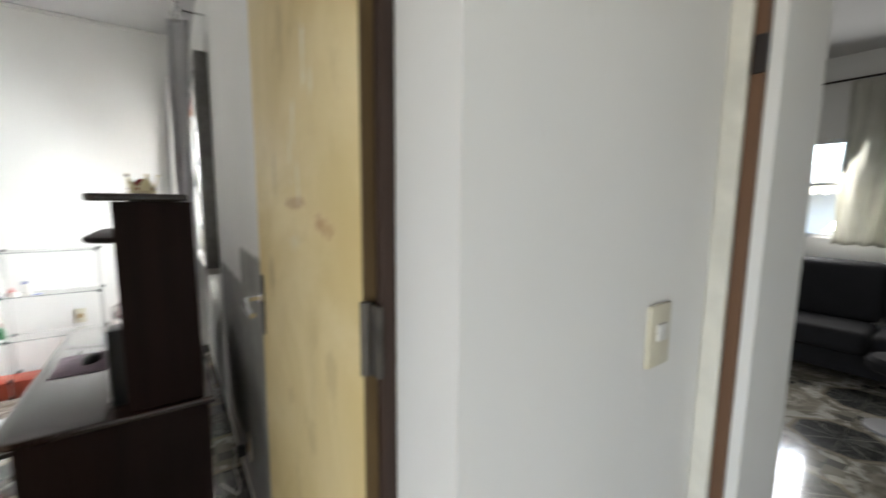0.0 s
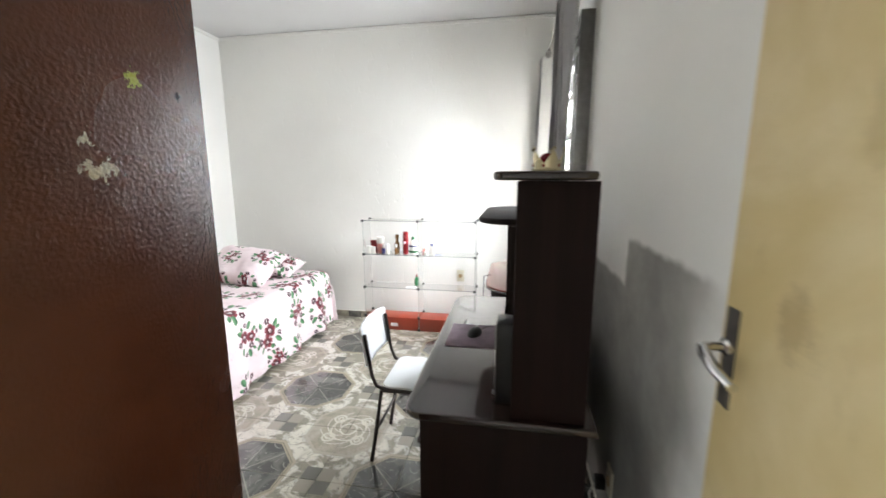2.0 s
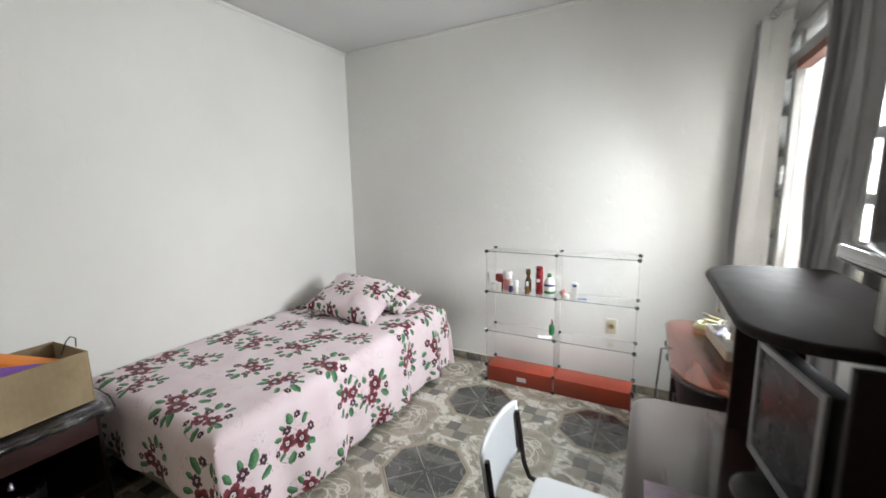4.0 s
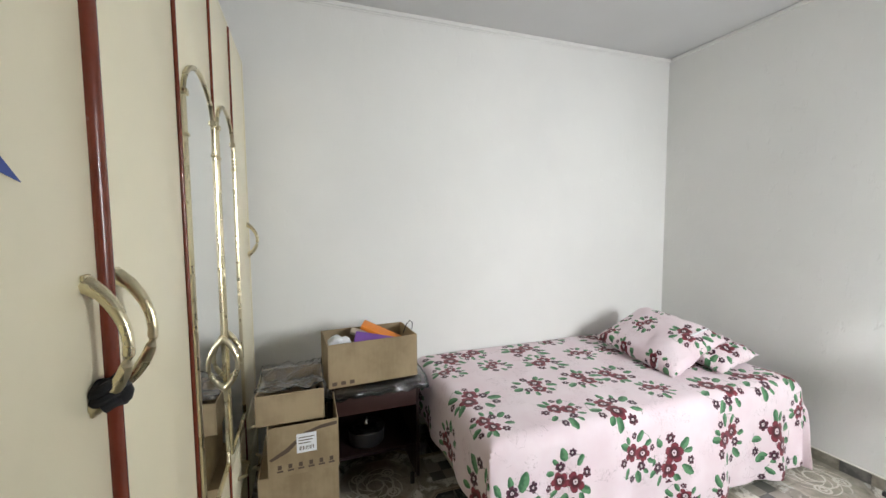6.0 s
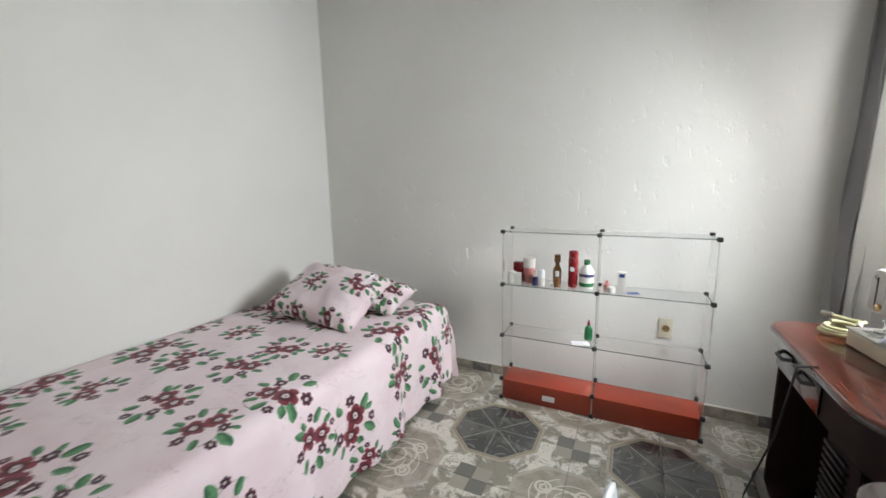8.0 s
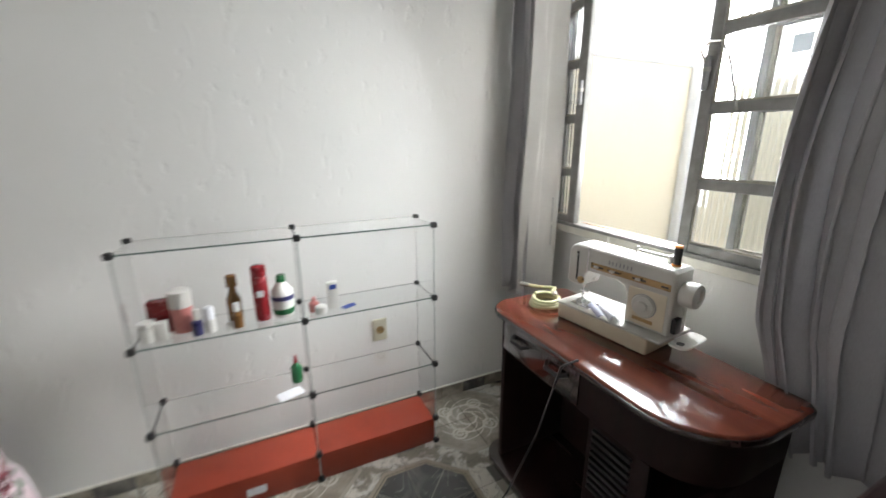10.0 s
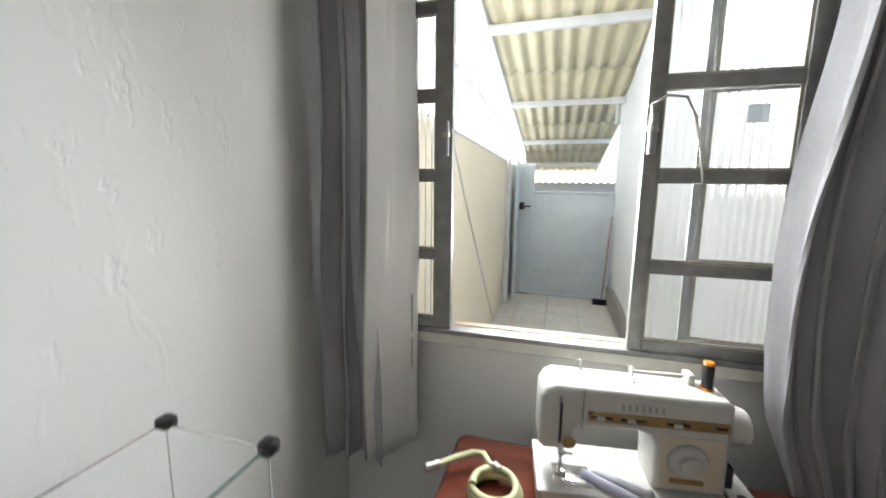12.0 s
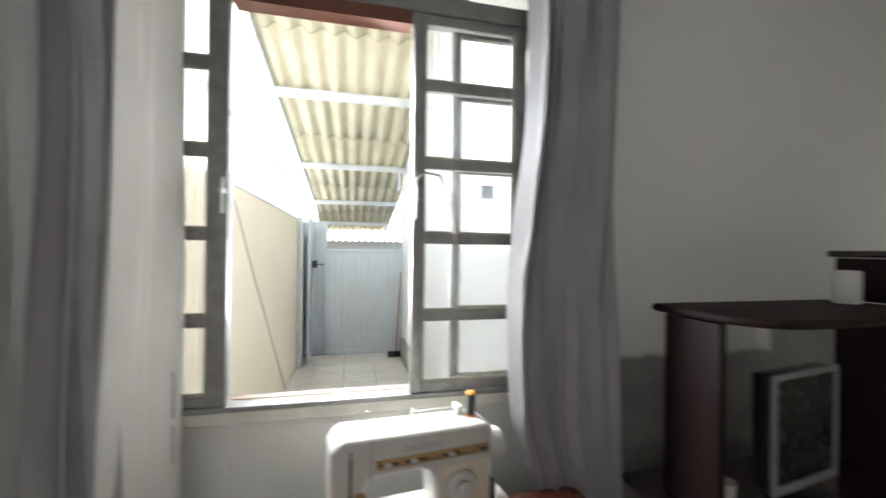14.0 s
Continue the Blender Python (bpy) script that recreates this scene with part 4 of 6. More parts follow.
def pillow(name, w, d, h, m, label, uo):
    n = 30
    bm = bmesh.new()
    lay = bm.loops.layers.uv.verify()
    for side in (1, -1):
        def f(u, v, side=side):
            a, b = u * 2 - 1, v * 2 - 1
            e = max(0.0, (1 - abs(a) ** 3.2)) ** 0.55 * max(0.0, (1 - abs(b) ** 3.2)) ** 0.55
            pinch = 1 - 0.10 * (1 - abs(b) ** 2) * abs(a) ** 6
            pinch2 = 1 - 0.10 * (1 - abs(a) ** 2) * abs(b) ** 6
            wr = 0.022 * noise.noise((a * 2.2, b * 2.2, side + uo)) + 0.012 * noise.noise((a * 5 + b, b * 3, side + uo)) + 0.005 * noise.noise((a * 13, b * 9, side + uo))
            return (a * w / 2 * pinch, b * d / 2 * pinch2, side * h / 2 * e + wr * (e > 0.02))
        g = [[bm.verts.new(f(i / n, j / n)) for j in range(n + 1)] for i in range(n + 1)]
        for i in range(n):
            for j in range(n):
                q = [(i, j), (i + 1, j), (i + 1, j + 1), (i, j + 1)]
                if side < 0:
                    q.reverse()
                face = bm.faces.new([g[a][b] for a, b in q])
                for loop, (a, b) in zip(face.loops, q):
                    loop[lay].uv = (uo + a / n * w * 1.3, uo * 0.7 + b / n * d * 1.3)
    bmesh.ops.remove_doubles(bm, verts=bm.verts, dist=0.0006)
    return single(name, bm, M_FLORAL, label, "pillow", m)


pil = pillow("pillow", 0.69, 0.52, 0.20, pose(-2.455, 3.86, 0.712, 22, 5, 1), "plump pillow in a pink floral pillowcase on the bed", 3.37)
pillow("pillow", 0.46, 0.36, 0.12, pose(-2.27, 4.10, 0.675, 12, 10, 4), "second floral pillow lying behind the first on the bed", 5.62)


seam = []
for k in range(15):
    b = k / 7 - 1
    e = max(0.0, 1 - 0.62 ** 3.2) ** 0.55 * max(0.0, 1 - abs(b) ** 3.2) ** 0.55
    seam.append((0.62 * 0.35 + 0.015 * math.sin(3 * b), b * 0.255, 0.09 * e + 0.004))
part("piping", tube(seam, 0.005, 8), M_PAPER, pil, "white piped seam of the pillowcase")


# ---------------------------------------------------------------- glass shelf
def glass_shelf():
    s = thing("display_shelf", "modular glass display shelf with black corner clips and a red base", "shelf")
    X0, X1, XM, YF, YB = -1.437, -0.332, -0.884, 4.295, 4.505
    ZS = (0.14, 0.437, 0.770, 1.103)
    for xa, xb in ((X0 + 0.006, XM - 0.004), (XM + 0.004, X1 - 0.006)):
        bx = part("base_box", box((xa, YF + 0.004, 0.002, xb, YB - 0.004, 0.132), r=0.002), M_REDBOX, s, "red laminated base box")
        if xa < XM - 0.1:
            part("label_sticker", box((-1.175, YF + 0.002, 0.040, -1.10, YF + 0.0035, 0.075)), M_PAPER, bx, "small white label", smooth=False)
        for z in ZS[1:]:
            g = part("glass_shelf_board", box((xa, YF, z - 0.003, xb, YB, z + 0.003)), M_GLASS, s, smooth=False)
            g.visible_shadow = False
            part("glass_edge", box((xa, YF - 0.0012, z - 0.0025, xb, YF - 0.0002, z + 0.0025)), M_EDGE, g, "dark green glass edge", smooth=False)
    for x in (X0, XM, X1):
        for za, zb in zip((0.0, *ZS[1:]), ZS[1:]):
            g = part("glass_upright", box((x - 0.0025, YF, za + 0.004, x + 0.0025, YB, zb - 0.004)), M_GLASS, s, smooth=False)
            g.visible_shadow = False
            part("glass_edge", box((x - 0.002, YF - 0.0012, za + 0.004, x + 0.002, YF - 0.0002, zb - 0.004)), M_EDGEPALE, g, smooth=False)
        for z in (0.012, *ZS):
            for y in (YF, YB):
                c = part("corner_clip", box((x - 0.013, y - 0.013, z - 0.012, x + 0.013, y + 0.013, z + 0.012), r=0.005), M_BLACK, s)
                part("clip_screw", rod((x, y - 0.0135, z), (x, y - 0.017, z), 0.004, seg=8), M_BLACK, c)


glass_shelf()


def bottle(name, x, y, z, profile, mats, label, cat="bottle", splits=(), scale=1.0):
    """A turned container; splits are heights at which its material changes."""
    b = thing(name, label, cat, pose(x, y, z))
    cuts = [profile[0][1], *splits, profile[-1][1]]
    names = ("body", "cap", "tip")
    for k in range(len(cuts) - 1):
        pts = [p for p in profile if cuts[k] - 1e-6 <= p[1] <= cuts[k + 1] + 1e-6]
        part(names[k], lathe(pts, 18), mats[k], b)
    return b


ZL = 0.774
bottle("cream_jar", -1.395, 4.36, ZL, [(0.028, 0), (0.03, 0.01), (0.03, 0.045), (0.026, 0.05), (0.026, 0.07)], (M_WHITE, M_WHITE), "white cosmetic jar on the glass shelf", "jar", (0.05,))
box1 = single("cosmetic_box", box((-1.40, 4.40, ZL, -1.33, 4.45, ZL + 0.12), r=0.002), M_REDCAN, "dark red cosmetic carton on the glass shelf", "box")
single("cosmetic_box", box((-1.375, 4.335, ZL, -1.335, 4.37, ZL + 0.065), r=0.003), M_WHITE, "small white carton on the glass shelf", "box")
bottle("spray_can", -1.295, 4.40, ZL, [(0.033, 0), (0.035, 0.004), (0.035, 0.09), (0.035, 0.095), (0.037, 0.098), (0.037, 0.155), (0.03, 0.16)], (M_PINK, M_WHITE), "pink deodorant can with a large white cap", "can", (0.095,))
bottle("nail_polish", -1.245, 4.34, ZL, [(0.017, 0), (0.018, 0.004), (0.018, 0.05), (0.010, 0.056), (0.010, 0.095)], (M_NAVY, M_WHITE), "small navy bottle with a pale cap", "bottle", (0.056,))
bottle("roll_on", -1.205, 4.345, ZL, [(0.017, 0), (0.018, 0.006), (0.018, 0.045), (0.016, 0.05), (0.018, 0.09), (0.012, 0.098)], (M_WHITE, M_PAPER), "white roll-on deodorant on the glass shelf", "bottle", (0.05,))
bottle("perfume_bottle", -1.125, 4.41, ZL, [(0.024, 0), (0.026, 0.01), (0.026, 0.09), (0.014, 0.12), (0.012, 0.14), (0.02, 0.142), (0.018, 0.185)], (M_AMBER, M_AMBER), "tall amber spray bottle on the glass shelf", "bottle", (0.14,))
bottle("perfume_bottle", -1.115, 4.345, ZL, [(0.018, 0), (0.018, 0.05), (0.009, 0.06), (0.011, 0.064), (0.011, 0.095)], (M_AMBER, M_WHITE), "small clear-brown perfume bottle", "bottle", (0.062,))
single("cosmetic_box", box((-1.155, 4.335, ZL, -1.135, 4.36, ZL + 0.02), r=0.003), M_WHITE, "tiny white tub on the glass shelf", "jar")
rc = bottle("spray_can", -1.028, 4.38, ZL, [(0.026, 0), (0.028, 0.004), (0.028, 0.17), (0.024, 0.178), (0.027, 0.18), (0.027, 0.215), (0.02, 0.22)], (M_REDCAN, M_REDCAN), "tall dark red hair-spray can", "can", (0.179,))
part("print_bar", box((-0.014, -0.0288, 0.10, 0.010, -0.0275, 0.125)), M_PAPER, rc, "pale lettering block", smooth=False)
lot = bottle("lotion_bottle", -0.952, 4.39, ZL, [(0.036, 0), (0.040, 0.008), (0.042, 0.06), (0.040, 0.105), (0.018, 0.135), (0.016, 0.14), (0.018, 0.142), (0.016, 0.168)], (M_WHITE, M_GREEN), "white lotion bottle with a green cap and label", "bottle", (0.14,))
part("label_band", lathe([(0.0405, 0.012), (0.0425, 0.03), (0.0425, 0.035)], 18), M_GREEN, lot, "green label band")
part("label_band", lathe([(0.0428, 0.070), (0.0424, 0.088)], 18), M_NAVY, lot, "dark label band")
single("pink_bottles", lathe([(0.017, 0), (0.02, 0.01), (0.02, 0.035), (0.008, 0.045), (0.008, 0.06)], 16), M_PINK, "small pink bottle on the glass shelf", "bottle", pose(-0.838, 4.37, ZL))
single("cream_jar", lathe([(0.022, 0), (0.024, 0.006), (0.024, 0.028), (0.018, 0.032)], 16), M_WHITE, "round white cream jar", "jar", pose(-0.815, 4.34, ZL))
cb = thing("cosmetic_box", "white carton with a blue logo block on the glass shelf", "box")
part("carton", box((-0.782, 4.36, ZL, -0.738, 4.385, ZL + 0.115), r=0.002), M_WHITE, cb)
part("blue_mark", box((-0.774, 4.3585, ZL + 0.085, -0.746, 4.3595, ZL + 0.105)), M_BLUE, cb, smooth=False)
gb = bottle("green_bottle", -0.930, 4.42, 0.441, [(0.022, 0), (0.024, 0.006), (0.024, 0.07), (0.008, 0.09), (0.008, 0.093), (0.009, 0.095), (0.004, 0.125)], (M_GREEN, M_REDCAN), "slim green bottle with a red nozzle", "bottle", (0.092,))
single("paper_card", box((-0.05, -0.03, 0, 0.05, 0.03, 0.002)), M_PAPER, "white card lying on the glass shelf", "paper", pose(-0.965, 4.335, 0.4405, 0, 0, 18))
single("paper_card", box((-0.03, -0.015, 0, 0.03, 0.015, 0.002)), M_BLUE, "small blue and white packet on the lower shelf", "packet", pose(-0.70, 4.36, 0.7735, 0, 0, 25))


def wall_socket(at, label):
    s = thing("wall_socket", label, "socket", at)
    part("plate", box((-0.037, -0.010, -0.06, 0.037, -0.0005, 0.06), r=0.004), M_CREAMSW, s)
    part("socket_face", lathe([(0.021, 0), (0.021, 0.004), (0.017, 0.004), (0.016, 0.001)], 20), M_BRONZE, s).matrix_basis = pose(0, -0.010, 0, 90, 0, 0)
    for dx in (-0.007, 0.007):
        part("hole", rod((dx, -0.0125, 0), (dx, -0.0105, 0), 0.0025, seg=8), M_BLACK, s)


wall_socket(pose(-0.508, NY, 0.515), "cream wall socket on the plaster wall")
wall_socket(pose(EX, 2.15, 0.32, 0, 0, -90), "cream wall socket with a plug behind the desk")
plug = single("plug", box((-0.02, -0.02, -0.02, 0.02, 0.03, 0.02), r=0.006), M_BLACK, "black plug in the wall socket", "plug", pose(EX - 0.042, 2.15, 0.31))
single("power_cable", tube([(EX - 0.062, 2.15, 0.305), (EX - 0.075, 2.17, 0.24), (EX - 0.05, 2.2, 0.1), (EX - 0.055, 2.25, 0.02), (0.30, 2.4, 0.012)], 0.004, 6), M_WHITE, "white power cable hanging from the socket", "cable")


# ---------------------------------------------------------------- computer desk with hutch
def desk():
    d = thing("computer_desk", "dark mahogany computer desk with a stepped hutch against the wall", "desk")
    x0, x1, y0, y1 = -0.315, 0.262, 1.745, 3.0
    part("desktop", slab(rounded(x0, y0, x1, y1, (0.06, 0, 0, 0.10)), 0.772, 0.800, 0.010, 3), M_MAHOG, d, "glossy dark desktop with rounded edge")
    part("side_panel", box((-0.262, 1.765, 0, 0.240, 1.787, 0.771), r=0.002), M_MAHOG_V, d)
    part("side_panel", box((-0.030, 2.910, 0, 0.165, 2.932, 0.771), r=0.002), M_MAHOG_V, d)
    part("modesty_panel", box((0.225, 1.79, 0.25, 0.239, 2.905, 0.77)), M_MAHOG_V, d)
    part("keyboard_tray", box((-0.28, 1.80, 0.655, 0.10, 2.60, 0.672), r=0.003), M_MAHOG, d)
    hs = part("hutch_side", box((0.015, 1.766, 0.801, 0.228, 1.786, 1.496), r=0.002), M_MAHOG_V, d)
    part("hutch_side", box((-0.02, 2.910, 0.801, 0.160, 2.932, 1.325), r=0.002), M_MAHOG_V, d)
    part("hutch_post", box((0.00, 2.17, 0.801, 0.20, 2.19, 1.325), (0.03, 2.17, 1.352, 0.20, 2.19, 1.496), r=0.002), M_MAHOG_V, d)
    part("top_board", slab(rounded(-0.050, 1.748, 0.218, 2.20, (0.03, 0, 0, 0.06)), 1.498, 1.522, 0.008, 3), M_MAHOG, d)
    part("lower_shelf", slab(rounded(-0.132, 2.195, 0.205, 2.940, (0.12, 0, 0, 0.16), 10), 1.327, 1.351, 0.010, 3), M_MAHOG_V, d, "glossy lower hutch shelf with rounded corners")
    part("edge_strip", box((-0.265, 1.79, 0.60, -0.245, 1.81, 0.77)), M_MAHOG, d)


desk()


def crown():
    c = thing("toy_crown", "small gold toy crown with red stones on the hutch", "crown", pose(0.095, 1.84, 1.5225))
    n, r = 40, 0.036
    bm = bmesh.new()
    lo, hi = [], []
    for i in range(n):
        q = 2 * math.pi * i / n
        s = abs(((i * 5 / n) % 1) - 0.5) * 2
        lo.append((bm.verts.new((r * math.cos(q), r * math.sin(q), 0.002)), bm.verts.new(((r - 0.003) * math.cos(q), (r - 0.003) * math.sin(q), 0.002))))
        zt, ro = 0.022 + 0.034 * s ** 1.3, r + 0.010 * s
        hi.append((bm.verts.new((ro * math.cos(q), ro * math.sin(q), zt)), bm.verts.new(((ro - 0.003) * math.cos(q), (ro - 0.003) * math.sin(q), zt))))
    for i in range(n):
        j = (i + 1) % n
        bm.faces.new((lo[i][0], lo[j][0], hi[j][0], hi[i][0]))
        bm.faces.new((lo[j][1], lo[i][1], hi[i][1], hi[j][1]))
        bm.faces.new((hi[i][0], hi[j][0], hi[j][1], hi[i][1]))
        bm.faces.new((lo[j][0], lo[i][0], lo[i][1], lo[j][1]))
    part("band", bm, M_GOLD, c)
    part("rim", tube([(0.037 * math.cos(q), 0.037 * math.sin(q), 0.005) for q in (2 * math.pi * i / 24 for i in range(24))], 0.004, 8, closed=True), M_GOLD, c)
    for k in range(5):
        q = 2 * math.pi * k / 5 + 0.0
        part("tip", lathe([(0.001, -0.006), (0.006, 0), (0.001, 0.006)], 10, (0.046 * math.cos(q), 0.046 * math.sin(q), 0.060)), M_GOLD, c)
        part("stone", lathe([(0.001, -0.006), (0.005, 0), (0.001, 0.006)], 8, (0.036 * math.cos(q + 0.63), 0.036 * math.sin(q + 0.63), 0.016)), M_REDCAN, c, "red stone")
    part("cushion", lathe([(0.024, 0.02), (0.024, 0.032), (0.014, 0.046), (0.004, 0.050)], 16), M_REDCAN, c, "red cloth top")


crown()

mo = thing("computer_mouse", "black computer mouse on its pad on the desk", "mouse", pose(-0.150, 2.385, 0.8045, 0, 0, 75))
bm = bmesh.new()
bmesh.ops.create_uvsphere(bm, u_segments=20, v_segments=12, radius=1, matrix=Matrix.Diagonal((0.055, 0.030, 0.030, 1)))
bmesh.ops.bisect_plane(bm, geom=bm.verts[:] + bm.edges[:] + bm.faces[:], plane_co=(0, 0, 0), plane_no=(0, 0, -1), clear_outer=True)
bmesh.ops.holes_fill(bm, edges=[e for e in bm.edges if e.is_boundary])
part("shell", bm, M_BLACK, mo)
part("wheel", rod((0.028, -0.004, 0.024), (0.028, 0.004, 0.024), 0.008, seg=12), M_GREY, mo)
part("button_line", box((0.0, -0.0006, 0.026, 0.05, 0.0006, 0.0305)), M_GREY, mo)
single("mouse_cable", tube([(-0.12, 2.43, 0.812), (-0.08, 2.50, 0.806), (0.0, 2.50, 0.806), (0.06, 2.45, 0.806), (0.2, 2.5, 0.806)], 0.002, 6), M_BLACK, "thin black mouse cable on the desk", "cable")
single("mouse_pad", box((-0.265, 2.24, 0.8005, -0.04, 2.50, 0.804), r=0.001), M_PADPRINT, "lilac printed mouse pad on the desk", "mouse pad")

spk = thing("computer_speaker", "small dark grey computer speaker on the desk", "speaker")
part("cabinet", box((-0.034, 1.835, 0.8005, 0.052, 1.93, 1.068), r=0.008), M_BLACK, spk)
part("grille", box((-0.038, 1.842, 0.83, -0.0345, 1.923, 1.05), r=0.001), M_GREY, spk)
part("knob", rod((-0.034, 1.88, 0.815), (-0.045, 1.88, 0.815), 0.008, seg=14), M_SILVER, spk)


def monitor():
    m = thing("computer_monitor", "flat computer monitor with a grey bezel on the desk", "monitor", pose(0.035, 2.570, 0.8005, 0, 0, 9))
    part("housing", box((0.0, -0.155, 0.045, 0.05, 0.155, 0.37), r=0.010), M_BLACK, m)
    part("bezel", box((-0.012, -0.16, 0.04, -0.0005, -0.142, 0.375), (-0.012, 0.142, 0.04, -0.0005, 0.16, 0.375), (-0.012, -0.142, 0.04, -0.0005, 0.142, 0.062), (-0.012, -0.142, 0.357, -0.0005, 0.142, 0.375), r=0.003), M_GREY, m, "grey bezel")
    part("screen", box((-0.006, -0.1415, 0.0625, -0.0006, 0.1415, 0.3565)), M_SCREEN, m, smooth=False)
    part("neck", box((0.01, -0.03, 0.012, 0.04, 0.03, 0.06), r=0.006), M_SILVER, m)
    part("foot", lathe([(0.095, 0), (0.095, 0.008), (0.07, 0.014), (0.02, 0.016)], 28), M_BLACK, m, "round black stand foot")


monitor()
single("white_tub", lathe([(0.034, 0), (0.036, 0.005), (0.036, 0.10), (0.034, 0.105), (0.030, 0.105), (0.030, 0.01)], 20), M_WHITE, "white plastic tub on the hutch shelf", "tub", pose(0.10, 2.30, 1.352))
single("white_cup", lathe([(0.022, 0), (0.026, 0.05), (0.028, 0.055), (0.024, 0.055), (0.020, 0.006)], 18), M_WHITE, "small white cup on the desk", "cup", pose(0.075, 2.80, 0.8005))


def chair():
    c = thing("school_chair", "metal-frame chair with white laminate seat and backrest at the desk", "chair")
    part("seat", slab(rounded(-0.64, 2.47, -0.28, 2.83, (0.05, 0.09, 0.09, 0.05)), 0.436, 0.450, 0.005, 3), M_CHAIR, c)
    def f(u, v):
        y = 2.455 + 0.375 * u
        x = -0.700 - 0.022 * math.sin(math.pi * u) - 0.03 * v
        ins = 0.03 * (abs(2 * u - 1) ** 6)
        return (x, y, 0.545 + (0.22 - ins) * v + ins * 0.5)
    bk = part("backrest", sheet(16, 10, f), M_CHAIR, c, "curved white laminate backrest")
    so = bk.modifiers.new("thickness", "SOLIDIFY")
    so.thickness = 0.010
    for y in (2.475, 2.805):
        leg = part("rear_leg", tube([(-0.705, y, 0.004), (-0.665, y, 0.25), (-0.640, y, 0.42), (-0.50, y, 0.428), (-0.40, y, 0.428)], 0.0105, 10), M_DARKMETAL, c)
        part("back_post", tube([(-0.45, y, 0.424), (-0.60, y, 0.424), (-0.665, y, 0.445), (-0.688, y, 0.50), (-0.706, y, 0.62), (-0.720, y, 0.72)], 0.0095, 10), M_DARKMETAL, c)
        part("front_leg", tube([(-0.36, y, 0.43), (-0.315, y, 0.25), (-0.290, y, 0.004)], 0.0105, 10), M_DARKMETAL, c)
        for z in (0.60, 0.70):
            part("rivet", rod((-0.712, y, z), (-0.726, y, z), 0.006, seg=10), M_CHROME, c)
    part("crossbar", tube([(-0.668, 2.475, 0.20), (-0.668, 2.805, 0.20)], 0.008, 8), M_DARKMETAL, c)


chair()


# ---------------------------------------------------------------- sewing table
def sewing_table():
    t = thing("sewing_table", "red mahogany table with rounded ends and a dark drawer front", "table")
    part("tabletop", slab(rounded(-0.168, 3.165, 0.262, 4.125, (0.22, 0.04, 0.03, 0.11), 12), 0.754, 0.782, 0.010, 3), M_REDTOP, t, "glossy red-brown tabletop")
    part("edge_band", slab(rounded(-0.171, 3.162, 0.262, 4.128, (0.223, 0.04, 0.03, 0.113), 12), 0.757, 0.774, 0.003), M_MAHOG, t, "dark edge band")
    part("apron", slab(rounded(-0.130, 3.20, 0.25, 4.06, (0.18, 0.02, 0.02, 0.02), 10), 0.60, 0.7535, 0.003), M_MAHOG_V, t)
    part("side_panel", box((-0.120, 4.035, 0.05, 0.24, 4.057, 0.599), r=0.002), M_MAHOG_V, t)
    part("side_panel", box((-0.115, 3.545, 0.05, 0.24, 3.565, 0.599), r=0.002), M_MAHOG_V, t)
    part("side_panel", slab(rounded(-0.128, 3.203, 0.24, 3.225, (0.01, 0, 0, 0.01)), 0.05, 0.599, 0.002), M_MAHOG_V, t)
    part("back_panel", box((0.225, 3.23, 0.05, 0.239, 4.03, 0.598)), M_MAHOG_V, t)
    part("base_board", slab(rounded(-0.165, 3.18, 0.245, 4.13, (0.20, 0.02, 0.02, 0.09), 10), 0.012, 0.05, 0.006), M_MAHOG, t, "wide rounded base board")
    for x in (-0.1, 0.18):
        for y in (3.3, 4.02):
            part("foot", rod((x, y, 0), (x, y, 0.0125), 0.018), M_BLACK, t)
    for ya, yb in ((3.60, 4.02),):
        dr = part("drawer_front", box((-0.140, ya, 0.615, -0.1305, yb, 0.745), r=0.003), M_MAHOG, t)
        for y in (3.70, 3.90):
            part("handle", tube([(-0.140, y - 0.05, 0.70), (-0.165, y - 0.03, 0.692), (-0.165, y + 0.03, 0.692), (-0.140, y + 0.05, 0.70)], 0.008, 8), M_BLACK, dr, "dark bow handle")
    for k in range(9):
        part("vent_slat", box((-0.140, 3.39, 0.36 + k * 0.026, -0.127, 3.53, 0.372 + k * 0.026), r=0.002), M_BLACK, t)
    part("front_panel", box((-0.126, 3.34, 0.05, -0.117, 3.543, 0.598), r=0.002), M_MAHOG_V, t)


sewing_table()


